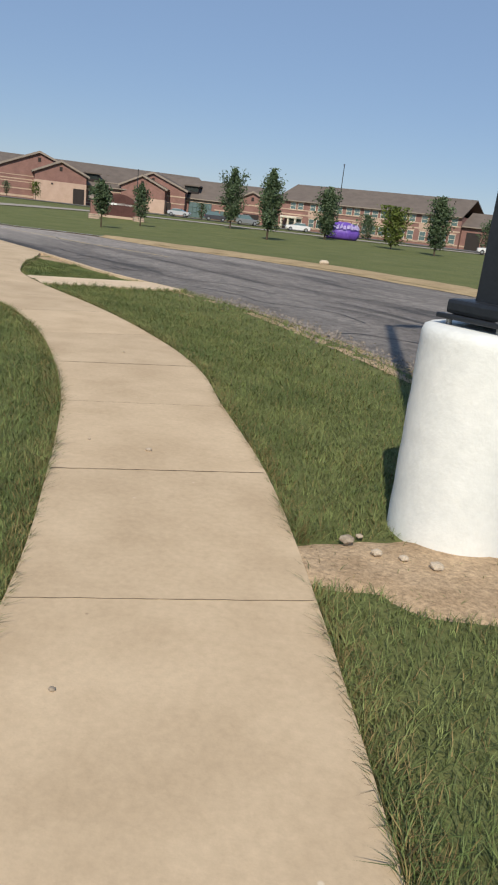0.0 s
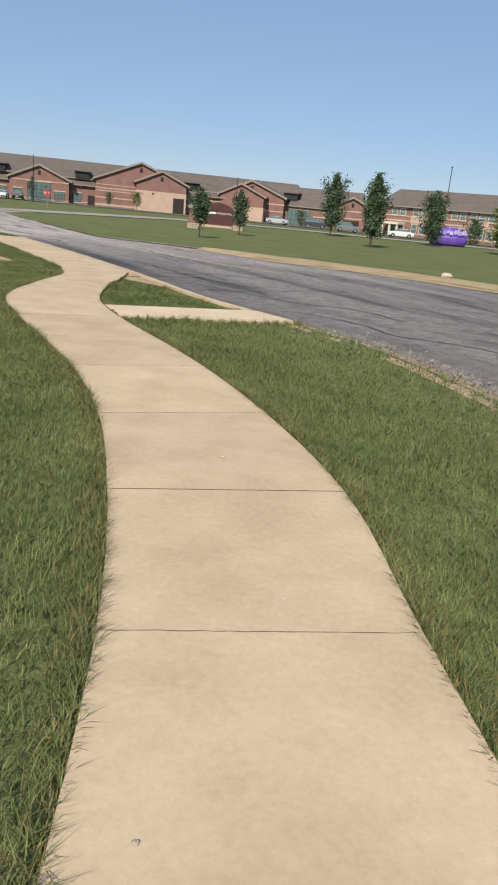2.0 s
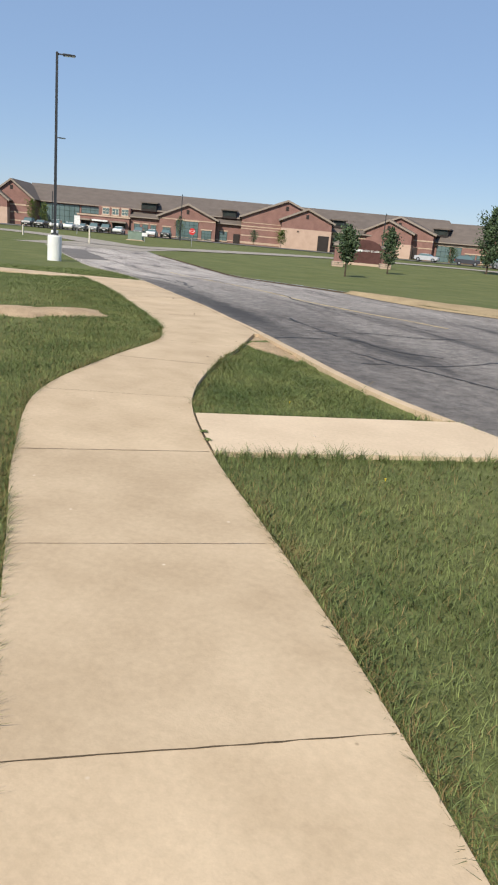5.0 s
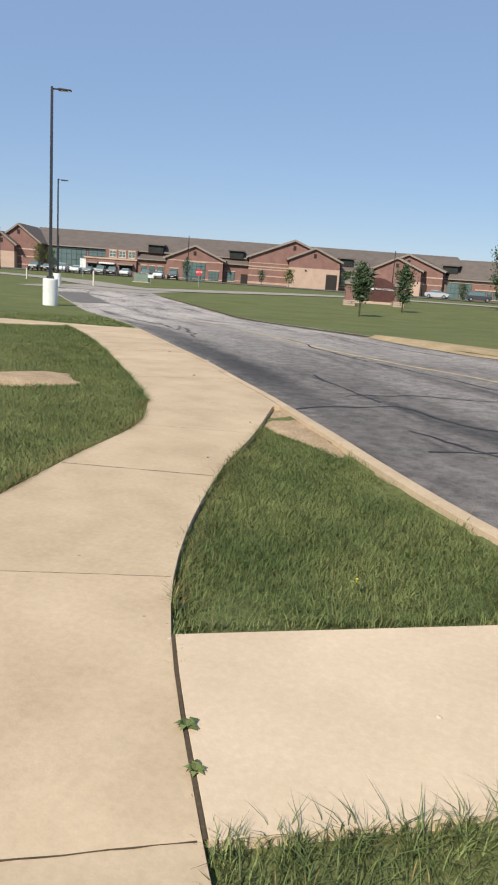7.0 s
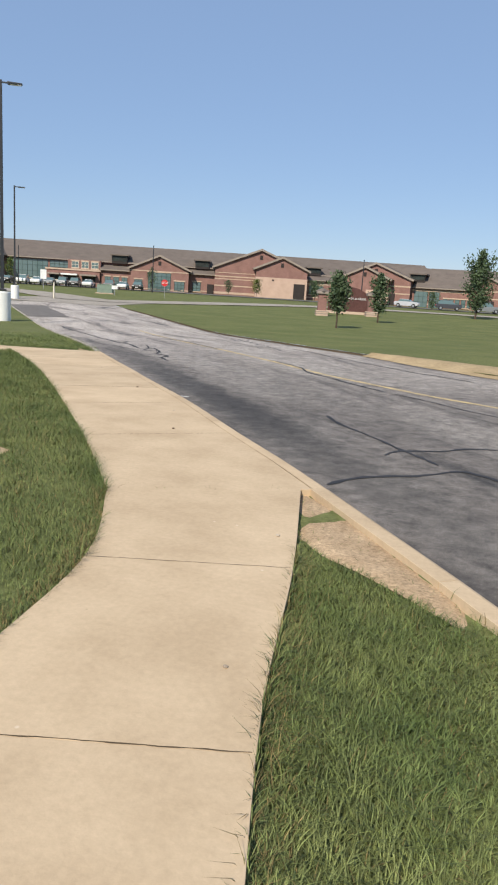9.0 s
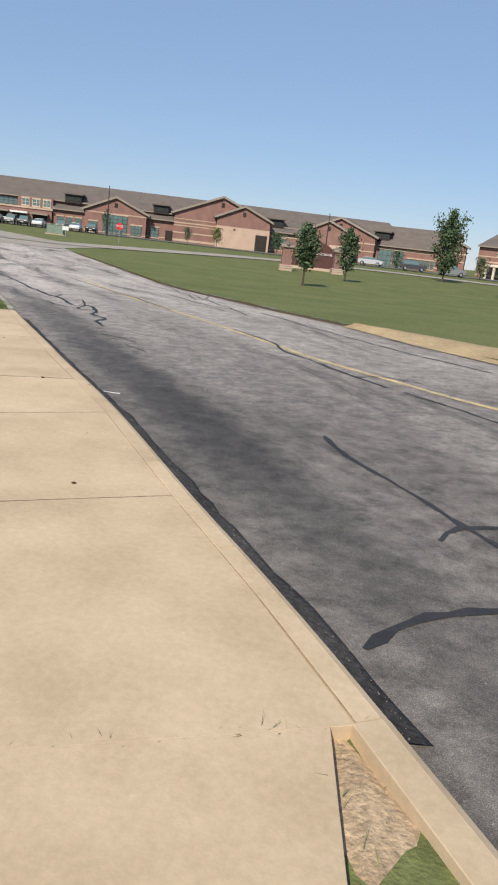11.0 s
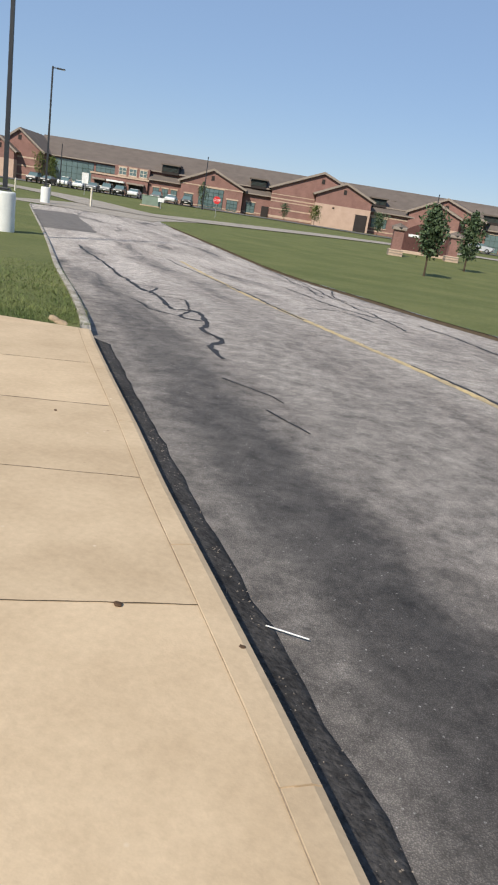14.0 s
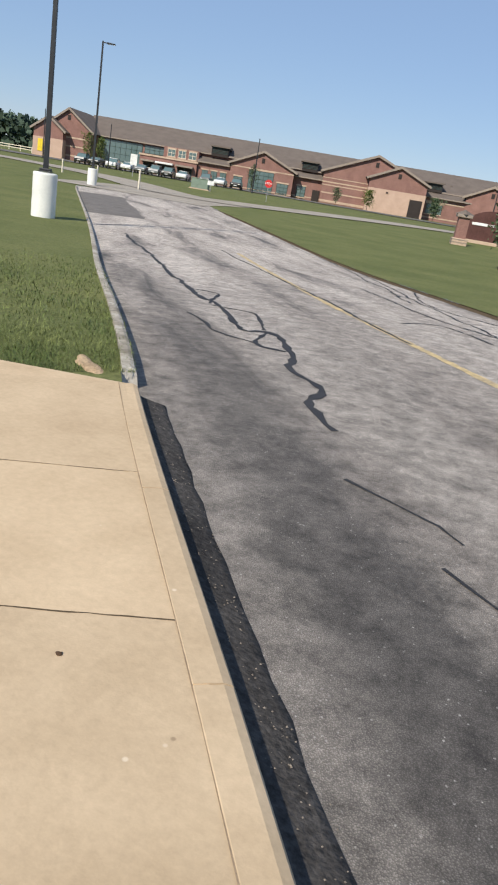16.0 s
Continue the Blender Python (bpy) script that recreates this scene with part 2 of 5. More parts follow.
    nt.links.new(grit.outputs["Distance"], near_c.inputs["Value"])
    gm = nt.nodes.new("ShaderNodeMath")
    gm.operation = "MULTIPLY"
    nt.links.new(th.outputs["Result"], gm.inputs[0])
    nt.links.new(near_c.outputs["Result"], gm.inputs[1])
    mix2 = nt.nodes.new("ShaderNodeMix")
    mix2.data_type = "RGBA"
    nt.links.new(gm.outputs[0], mix2.inputs["Factor"])
    nt.links.new(mix.outputs["Result"], mix2.inputs["A"])
    mix2.inputs["B"].default_value = (0.6, 0.57, 0.53, 1)
    nt.links.new(mix2.outputs["Result"], vm.inputs[0])
    nt.links.new(hazed.outputs[0], vm.inputs["Scale"])
    nt.links.new(vm.outputs["Vector"], bs.inputs["Base Color"])
    b = node(nt, "ShaderNodeBump", Strength=0.35, Distance=0.008)
    nt.links.new(vor.outputs["Distance"], b.inputs["Height"])
    b.invert = True
    nt.links.new(b.outputs["Normal"], bs.inputs["Normal"])
    return m


M_ROAD = asphalt()

# ---- mesh helpers ----


def mesh_ob(name, verts, faces, material, parent=None, label="", smooth=False):
    me = bpy.data.meshes.new(name)
    me.from_pydata([tuple(v) for v in verts], [], [tuple(f) for f in faces])
    me.materials.append(material)
    if smooth:
        me.polygons.foreach_set("use_smooth", [True] * len(me.polygons))
    me.update()
    ob = new(name, me)
    ob.parent = parent
    return tagged(ob, label)


def part(name, bm, material, parent=None, label="", smooth=False):
    me = bpy.data.meshes.new(name)
    bmesh.ops.recalc_face_normals(bm, faces=bm.faces[:])
    if smooth:
        for f in bm.faces:
            f.smooth = True
    bm.to_mesh(me)
    bm.free()
    me.materials.append(material)
    ob = new(name, me)
    ob.parent = parent
    return tagged(ob, label)


def add_box(bm, x0, x1, y0, y1, z0, z1, m=None, bevel=0.0):
    r = bmesh.ops.create_cube(bm, size=1.0)
    vs = r["verts"]
    bmesh.ops.scale(bm, vec=(x1 - x0, y1 - y0, z1 - z0), verts=vs)
    bmesh.ops.translate(bm, vec=((x0 + x1) / 2, (y0 + y1) / 2, (z0 + z1) / 2), verts=vs)
    if bevel:
        es = list({e for v in vs for e in v.link_edges})
        vs = bmesh.ops.bevel(bm, geom=es, offset=bevel, segments=2, affect="EDGES", profile=0.6)["verts"]
    if m is not None:
        bmesh.ops.transform(bm, matrix=m, verts=[v for v in vs if v.is_valid])
    return vs


def box(*dims, bevel=0.0):
    bm = bmesh.new()
    add_box(bm, *dims, bevel=bevel)
    return bm


def lathe(profile, segs=32):
    """profile: (radius, z) from the bottom up."""
    bm = bmesh.new()
    rings = []
    for r, z in profile:
        rings.append([bm.verts.new((r * math.cos(2 * math.pi * i / segs), r * math.sin(2 * math.pi * i / segs), z)) for i in range(segs)])
    for a, b in zip(rings, rings[1:]):
        for i in range(segs):
            bm.faces.new((a[i], a[(i + 1) % segs], b[(i + 1) % segs], b[i]))
    bm.faces.new(rings[0][::-1])
    bm.faces.new(rings[-1])
    return bm


def thing(name, m, label, category, group="", kind=""):
    ob = new(name)
    ob.matrix_world = m
    ob.empty_display_size = 0.2
    return tagged(ob, label, category, group, kind)


def spline(points, step=0.5):
    """Catmull-Rom through points, resampled evenly."""
    p = np.array(points, float)
    p = np.vstack([2 * p[0] - p[1], p, 2 * p[-1] - p[-2]])
    out = []
    for i in range(1, len(p) - 2):
        n = max(2, int(np.linalg.norm(p[i + 1] - p[i]) / step))
        for k in range(n):
            t = k / n
            a, b, c, d = p[i - 1], p[i], p[i + 1], p[i + 2]
            out.append(0.5 * (2 * b + (c - a) * t + (2 * a - 5 * b + 4 * c - d) * t * t + (3 * b - a - 3 * c + d) * t**3))
    out.append(p[-2])
    return np.array(out)


def even(pts, n):
    """n points evenly along a polyline."""
    d = np.r_[0, np.cumsum(np.linalg.norm(np.diff(pts, axis=0), axis=1))]
    s = np.linspace(0, d[-1], n)
    return np.column_stack([np.interp(s, d, pts[:, k]) for k in range(2)])


def normals(line):
    t = np.gradient(line, axis=0)
    t /= np.linalg.norm(t, axis=1)[:, None]
    return np.column_stack([t[:, 1], -t[:, 0]])


def inside(px, py, poly):
    """Which points lie inside a polygon."""
    res = np.zeros(len(px), bool)
    x0, y0 = poly[-1]
    for x1, y1 in poly:
        hit = ((y1 > py) != (y0 > py)) & (px < (x0 - x1) * (py - y1) / (y0 - y1 + 1e-12) + x1)
        res ^= hit
        x0, y0 = x1, y1
    return res


DIP = -0.58


def ease(t):
    t = np.clip(t, 0, 1)
    return t * t * (3 - 2 * t)


def dip(x, y):
    """The road and lawns fall gently away beyond the sidewalk's end."""
    return DIP * ease((0.77 * np.asarray(y, float) - 0.64 * np.asarray(x, float) - 26) / 23)


def rise(y):
    """Beyond the dip the lawn climbs gently towards the school."""
    return 0.8 * ease((np.asarray(y, float) - 62) / 90) + DIP


def ground_z(x, y):
    return rise(y) - DIP + dip(x, y)


def road_base(x, y):
    """Asphalt level; it meets the drive at the school end."""
    x, y = np.asarray(x, float), np.asarray(y, float)
    return ROAD_Z + dip(x, y) + 0.1 * ease((0.77 * y - 0.64 * x - 70) / 11)


def gutter(y):
    """How much lower the near side lies along the kerb."""
    return -0.06 * ease((np.asarray(y, float) - 11) / 5)


def smooth_noise(x, y, scale, amp):
    return np.array([noise.noise(Vector((a * scale, b * scale, 0.3))) * amp for a, b in zip(x, y)])


# ---- plan of the ground ----
ROAD_Z = -0.1
KERB = spline([(12, -22), (9.2, -12), (7.1, -4), (5.7, 1), (4.5, 4.6), (3.3, 7.4), (2.7, 8.6), (2.0, 9.9), (1.2, 11.1), (0.2, 12.15), (-0.75, 12.98), (-1.7, 13.9), (-2.65, 15.06), (-3.38, 16.03), (-3.95, 16.76), (-4.42, 17.37), (-5.0, 18.1), (-5.85, 19.1), (-6.65, 20.08), (-7.35, 20.92), (-8.05, 21.7), (-8.9, 22.63), (-9.6, 23.43), (-10.4, 24.32), (-11.2, 25.22), (-11.8, 25.92), (-12.5, 26.8), (-14.3, 28.9), (-17.0, 32.0), (-24.5, 40.9), (-33.5, 51.1), (-42, 60.7), (-46, 65.4)], 0.4)
FAR = spline([(24, -16), (20, -4), (17, 4), (14.5, 10), (12, 15.5), (9.5, 19.5), (6.6, 23.2), (3.5, 26.2), (0.3, 28.0), (-3.2, 29.2), (-5.0, 30.5), (-7.1, 32.8), (-9.6, 35.4), (-12.3, 39.0), (-15.6, 43.2), (-21.5, 50.6), (-30, 61.2), (-38.3, 71.3), (-42, 76)], 0.4)
NR = 220
KL, FL = even(KERB, NR), even(FAR, NR)


def grid_mesh(name, rows, material, parent=None, uv=None, smooth=True, label=""):
    """rows: list of equal-length (x, y, z) arrays, lofted."""
    n, k = len(rows), len(rows[0])
    verts = np.vstack(rows)
    faces = [(r * k + c, r * k + c + 1, (r + 1) * k + c + 1, (r + 1) * k + c) for r in range(n - 1) for c in range(k - 1)]
    ob = mesh_ob(name, verts.tolist(), faces, material, parent, label, smooth)
    if ob.data.polygons[0].normal.z < 0:
        ob.data.flip_normals()
    if uv is not None:
        layer = ob.data.uv_layers.new(name="UVMap")
        idx = np.empty(len(ob.data.loops), int)
        ob.data.loops.foreach_get("vertex_index", idx)
        layer.data.foreach_set("uv", np.asarray(uv, float)[idx].ravel())
    return ob



# grass triangle between crossing slab, sidewalk and kerb, lying a little lower
TRIANGLE = np.array([(-1.2, 12.78), (-2.0, 12.24), (-2.88, 11.62), (-3.17, 12.05), (-3.5, 12.9), (-3.79, 13.88), (-4.0, 14.8), (-4.16, 15.56), (-4.35, 16.4), (-4.53, 17.2), (-4.08, 16.62), (-3.52, 15.9), (-2.8, 14.95), (-1.85, 13.78), (-1.1, 13.05)])


def ground_sheet():
    """One sheet to the horizon with an opening for the road."""
    ring = np.vstack([KL[::2] - normals(KL)[::2] * 0.12, (FL + normals(FL) * 0.04)[::-2]])
    pts, edges = [Vector(p) for p in ring], []
    n = len(pts)
    edges = [(i, (i + 1) % n) for i in range(n)]
    seen = [3000, 1200, 600, 330]
    axis = [-v for v in seen] + list(range(-200, 201, 16)) + seen[::-1]
    for x in axis:
        for y in axis:
            pts.append(Vector((x + 0.013 * y % 1.0, y + 40 + 0.017 * x % 1.0)))
    rs = np.random.RandomState(5)
    for x, y in zip(rs.uniform(-34, 14, 3400), rs.uniform(-8, 52, 3400)):
        pts.append(Vector((x, y)))
    for p in np.vstack([TRIANGLE + (TRIANGLE.mean(axis=0) - TRIANGLE) * f for f in (-0.05, 0.015, 0.3, 0.6)]):
        pts.append(Vector(p))
    vs, _, fs, _, _, _ = delaunay_2d_cdt(pts, edges, [], 0, 1e-4)
    xy = np.array([(v.x, v.y) for v in vs])
    tri = np.array([f for f in fs if len(f) == 3])
    c = xy[tri].mean(axis=1)
    tri = tri[~inside(c[:, 0], c[:, 1], ring)]
    z = ground_z(xy[:, 0], xy[:, 1]) - 0.035 - 0.05 * inside(xy[:, 0], xy[:, 1], TRIANGLE) + smooth_noise(xy[:, 0], xy[:, 1], 0.7, 0.01)
    ob = mesh_ob("ground", np.column_stack([xy, z]).tolist(), tri.tolist(), M_GRASS, smooth=True)
    for f in ob.data.polygons[:1]:
        if f.normal.z < 0:
            ob.data.flip_normals()
    return tagged(ob, "mown green lawn around the road and school", "lawn", kind="structure")


ground_sheet()

# road slab
rows, uvs = [], []
along = np.r_[0, np.cumsum(np.linalg.norm(np.diff(KL, axis=0), axis=1))]
for k in range(13):
    f = k / 12
    p = KL * (1 - f) + FL * f
    crown = 0.05 * (1 - (2 * f - 1) ** 2)
    rows.append(np.column_stack([p, road_base(p[:, 0], p[:, 1]) + gutter(p[:, 1]) * (1 - f) + crown * 0.6]))
    uvs.append(np.column_stack([along, np.linalg.norm(p - KL, axis=1)]))
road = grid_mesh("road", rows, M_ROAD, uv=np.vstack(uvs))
tagged(road, "worn grey asphalt road with sealed cracks and dark patches", "road", kind="structure")


def road_z(x, y):
    d = np.linalg.norm(KL - (x, y), axis=1)
    i = int(d.argmin())
    f = min(1.0, max(0.0, d[i] / np.linalg.norm(FL[i] - KL[i])))
    return float(road_base(x, y) + gutter(y) * (1 - f)) + 0.03 * (1 - (2 * f - 1) ** 2)


def ribbon(line, width, z, thick=0.006, jitter=0.0, seed=0):
    """A flat strip along a line of points; z may be a function of x and y."""
    rs = np.random.RandomState(seed)
    line = np.asarray(line, float)
    nrm = normals(line)
    n = len(line)
    w = width * 0.5 * (1 + jitter * rs.uniform(-1, 1, n))
    vs = []
    for side in (-1, 1):
        for i in range(n):
            p = line[i] + nrm[i] * w[i] * side
            vs.append((p[0], p[1], (z(*p) if callable(z) else z) + thick))
    return vs, [(i, i + 1, n + i + 1, n + i) for i in range(n - 1)]


# ring drive in front of the school
RING = spline([(-190, 92), (-130, 97), (-90, 98), (-66, 93), (-50, 82), (-44.5, 80), (-41, 88), (-37, 99), (-30, 111), (-17, 118), (0, 119.5), (20, 123), (50, 128), (110, 132), (190, 128)], 2.0)
v, f = ribbon(RING, 6.5, lambda x, y: float(ground_z(x, y)) + 0.03)
M_DRIVE = mat("pale_drive", (0.36, 0.32, 0.27), (0.28, 0.25, 0.21), scale=0.6, rough=0.95, spec=0.15)
tagged(mesh_ob("driveway", v, f, M_DRIVE), "pale concrete ring drive in front of the school", "driveway", kind="structure")
v, f = ribbon(spline([(-43.6, 67), (-45.5, 74), (-46.5, 82)], 1.0), 13.0, lambda x, y: float(ground_z(x, y)) - 0.01)
tagged(mesh_ob("road_mouth", v, f, M_DRIVE), "pale asphalt mouth of the road at the drive", "road", kind="structure")
# paved forecourt where the cars stand
v, f = ribbon(spline([(-150, 118), (-115, 128), (-85, 139), (-62, 146), (-40, 148), (-10, 150), (30, 140), (60, 130)], 3.0), 14.0, lambda x, y: float(ground_z(x, y)) + 0.045)
M_LOT = mat("parking_asphalt", (0.16, 0.15, 0.14), scale=0.5, rough=0.95, spec=0.15)
tagged(mesh_ob("parking_lot", v, f, M_LOT), "grey asphalt parking strip along the school", "parking lot", kind="structure")

# ---- sidewalk ----
STATIONS = [((1.62, -5.7), (3.1, -5.7)), ((1.6, -4.2), (3.0, -4.2)), ((1.5, -2.7), (2.88, -2.6)), ((1.42, -1.3), (2.73, -1.0)), ((1.3, 0.17), (2.52, 0.47)), ((0.98, 1.6), (2.23, 1.99)), ((0.58, 3.06), (1.8, 3.48)), ((0.08, 4.4), (1.37, 4.95)), ((-0.56, 5.8), (0.6, 6.5)), ((-1.42, 7.22), (-0.33, 7.98)), ((-2.36, 8.45), (-1.22, 9.2)), ((-3.35, 9.7), (-2.22, 10.5)), ((-4.42, 11.36), (-3.15, 12.02)), ((-4.98, 13.48), (-3.8, 13.88)), ((-5.3, 15.15), (-4.18, 15.56)), ((-5.92, 16.42), (-4.62, 17.22))]
WIDE = [((-5.92, 16.42), (-4.54, 17.27)), ((-7.15, 18.0), (-5.93, 19.03)), ((-8.4, 19.5), (-7.24, 20.63)), ((-9.45, 20.72), (-8.14, 21.66)), ((-10.4, 21.8), (-9.02, 22.63)), ((-11.3, 22.75), (-9.92, 23.65)), ((-12.2, 23.62), (-10.8, 24.62)), ((-13.2, 24.55), (-11.88, 25.84))]
SIDE = [((-13.2, 24.55), (-11.88, 25.84)), ((-14.3, 23.6), (-13.3, 25.3)), ((-16.4, 23.0), (-15.9, 24.5)), ((-18.4, 22.5), (-18.1, 24.0)), ((-20.5, 22.0), (-20.3, 23.5)), ((-23.5, 21.3), (-23.3, 22.8)), ((-27, 20.5), (-26.8, 22)), ((-32, 19.3), (-31.8, 20.8))]


def edges_of(stations, sub=6):
    """Both edges as smooth lines, sub pieces between joints."""
    out = []
    for side in (0, 1):
        p = np.array([s[side] for s in stations], float)
        p = np.vstack([2 * p[0] - p[1], p, 2 * p[-1] - p[-2]])
        line = []
        for i in range(1, len(p) - 2):
            for k in range(sub):
                t = k / sub
                a, b, c, d = p[i - 1], p[i], p[i + 1], p[i + 2]
                line.append(0.5 * (2 * b + (c - a) * t + (2 * a - 5 * b + 4 * c - d) * t * t + (3 * b - a - 3 * c + d) * t**3))
        line.append(p[-2])
        out.append(np.array(line))
    return out


def slab_mesh(le, ri, z=0.0, gap=0.0, depth=0.14, tilt=0.0, bevel=0.002):
    """One concrete slab between two edge lines, with eased edges."""
    n = len(le)
    ahead = (le[-1] + ri[-1] - le[0] - ri[0]) / 2
    ahead = ahead / np.linalg.norm(ahead)
    le, ri = le.copy(), ri.copy()
    for arr in (le, ri):
        arr[0] += ahead * gap
        arr[-1] -= ahead * gap
    loop = np.vstack([le, ri[::-1]])
    c = loop.mean(axis=0)
    inner = c + (loop - c) * (1 - bevel / np.linalg.norm(loop - c, axis=1))[:, None]
    m = len(loop)
    zt = lambda p: z + tilt * float((p - c) @ ahead)
    vs = [(*p, zt(p)) for p in inner] + [(*p, zt(p) - bevel * 0.8) for p in loop] + [(*p, z - depth) for p in loop]
    fs = []
    for i in range(n - 1):
        fs.append((i, i + 1, m - 2 - i, m - 1 - i))
    for i in range(m):
        j = (i + 1) % m
        fs.append((i, j, m + j, m + i)[::-1])
        fs.append((m + i, m + j, 2 * m + j, 2 * m + i)[::-1])
    return vs, fs


def fix(ob):
    bm = bmesh.new()
    bm.from_mesh(ob.data)
    bmesh.ops.recalc_face_normals(bm, faces=bm.faces[:])
    bm.to_mesh(ob.data)
    bm.free()
    return ob


def pavement(name, stations, label, z=0.0):
    sub = 6
    le, ri = edges_of(stations, sub)
    bed_v, bed_f = [], []
    for i in range(len(le)):
        c = (le[i] + ri[i]) / 2
        for p in (le[i], ri[i]):
            q = c + (p - c) * 0.985
            bed_v.append((*q, z - 0.004))
    for i in range(len(le) - 1):
        bed_f.append((2 * i, 2 * i + 1, 2 * i + 3, 2 * i + 2))
    bed = tagged(fix(mesh_ob(name, bed_v, bed_f, M_JOINT)), label, "sidewalk", kind="structure")
    for k in range(len(stations) - 1):
        v, f = slab_mesh(le[k * sub:k * sub + sub + 1], ri[k * sub:k * sub + sub + 1], z + random.uniform(-0.0006, 0.0006), tilt=random.uniform(-0.001, 0.001))
        fix(mesh_ob("slab", v, f, M_CONC, bed))
    for k in range(1, len(stations) - 1):
        a, b = le[k * sub], ri[k * sub]
        line = np.array([a + (b - a) * t for t in np.linspace(0.012, 0.988, 24)])
        nrm = normals(line)
        rs = np.random.RandomState(k)
        line = line + nrm * rs.normal(0, 0.0015, 24)[:, None]
        w = 0.0032 * rs.uniform(0.45, 1.15, 24) * (1.25 if k % 2 else 0.7)
        vs = [(*(p + q * h * s), z + 0.0022) for s in (-1, 1) for p, q, h in zip(line, nrm, w)]
        ob = mesh_ob("joint", vs, [(i, i + 1, 25 + i, 24 + i) for i in range(23)], M_JOINT, bed)
        if ob.data.polygons[0].normal.z < 0:
            ob.data.flip_normals()
    return le, ri


WL, WR = pavement("pavement", STATIONS, "tan concrete sidewalk slabs curving through the lawn")
VL, VR = pavement("pavement_wide", WIDE, "tan concrete sidewalk slabs beside the road kerb")
SL, SR = pavement("pavement_side", SIDE, "narrow tan concrete path leading away across the lawn")

# ramp slab from the sidewalk to the road
RAMP = np.array([(-2.22, 10.52), (-1.5, 11.0), (-0.75, 11.45), (0.05, 12.1), (-0.75, 12.85), (-1.1, 12.68), (-1.87, 12.18), (-2.87, 11.56)])
ramp_left = WR[66:71] + np.array([0.016, 0.006])
ramp_right = np.array([(0.14 - 0.86 * k / 4, 12.12 + 0.8 * k / 4) for k in range(5)])
v, f = slab_mesh(ramp_left, ramp_right, 0.004)
tagged(fix(mesh_ob("ramp_slab", v, f, M_PALE)), "pale concrete crossing slab between sidewalk and road", "slab", kind="structure")


def kerb_run(line, name, label, width=0.16, top=0.02, bottom=-0.16, lip=0.03, material=M_CONC):
    """Kerb with a rounded nose along the road edge, in lengths with joints."""
    nrm = normals(line)
    prof = [(-width, bottom), (-width, top - 0.002), (-width + 0.004, top), (-0.05, top), (-0.018, top - 0.012), (0.0, top - 0.045), (lip, bottom)]
    lengths = max(1, int(np.linalg.norm(np.diff(line, axis=0), axis=1).sum() / 1.5))
    cuts = np.linspace(0, len(line) - 1, lengths + 1).astype(int)
    holder = thing(name, Matrix.Identity(4), label, "kerb", kind="structure")
    for a, b in zip(cuts, cuts[1:]):
        vs, fs = [], []
        seg = range(a, b + 1)
        for i in seg:
            sh = 0.0
            if i == a:
                sh = 0.004
            if i == b:
                sh = -0.004
            t = np.array([-nrm[i][1], nrm[i][0]])
            for d, z in prof:
                p = line[i] + nrm[i] * d + t * sh
                vs.append((p[0], p[1], z + float(dip(p[0], p[1]))))
        k = len(prof)
        n = len(seg)
        for i in range(n - 1):
            for j in range(k - 1):
                fs.append((i * k + j, i * k + j + 1, (i + 1) * k + j + 1, (i + 1) * k + j))
        fs.append(tuple(range(k)))
        fs.append(tuple((n - 1) * k + j for j in range(k))[::-1])
        fix(mesh_ob("kerb_stone", vs, fs, material, holder))
    return holder


def kerb_between(p, q, step=0.35):
    """The stretch of the kerb line nearest between two points."""
    i = int(np.linalg.norm(KERB - p, axis=1).argmin())
    j = int(np.linalg.norm(KERB - q, axis=1).argmin())
    seg = KERB[i:j + 1]
    return even(seg, max(3, int(np.linalg.norm(np.diff(seg, axis=0), axis=1).sum() / step)))


kerb_run(kerb_between((-0.85, 13.05), (-4.42, 17.37)), "kerb_lawn", "tan concrete kerb between the grass triangle and the road", width=0.17, top=0.006, bottom=-0.22)
kerb_run(kerb_between((-4.47, 17.43), (-11.85, 25.98)), "kerb_walk", "tan rounded concrete kerb along the sidewalk", width=0.15, top=0.004, bottom=-0.24)
kerb_run(kerb_between((-11.95, 26.1), (-45, 64.2), 0.8), "kerb_road", "weathered pale concrete kerb along the lawn", top=0.0, bottom=-0.24, width=0.12, material=M_KERBW)

# broken edge of the asphalt on the far side
nf = normals(FL)
rows = [np.column_stack([FL + nf * d, z + dip(FL[:, 0], FL[:, 1]) + smooth_noise(FL[:, 0] + d, FL[:, 1], 2.0, 0.01)]) for d, z in ((-0.12, -0.115), (0.0, -0.085), (0.06, -0.05), (0.13, -0.05))]
tagged(grid_mesh("road_edge", rows, M_JOINT), "dark broken asphalt edge along the lawn", "road edge", kind="structure")
# seam between slabs and kerb
seam = kerb_between((-4.5, 17.46), (-11.8, 25.9), 0.3)
seam = seam - normals(seam) * 0.152
v, f = ribbon(seam, 0.0045, 0.0, 0.0035, 0.6, 4)
M_SEAM = mat("seam_dirt", (0.36, 0.27, 0.18), (0.25, 0.18, 0.12), scale=6, rough=1.0, spec=0.05)
ob = mesh_ob("kerb_seam", v, f, M_SEAM)
if ob.data.polygons[0].normal.z < 0:
    ob.data.flip_normals()
tagged(ob, "faint dark seam between slabs and kerb", "seam", kind="structure")
# open crack beside the crossing slab
v, f = ribbon(wr_line := np.array([WR[i] for i in range(66, 71)]) + np.array([0.006, 0.003]), 0.014, 0.0, 0.0055, 0.3, 5)
ob = mesh_ob("open_joint", v, f, M_JOINT)
if ob.data.polygons[0].normal.z < 0:
    ob.data.flip_normals()
tagged(ob, "dark open joint beside the crossing slab", "joint", kind="structure")

# ---- light poles ----


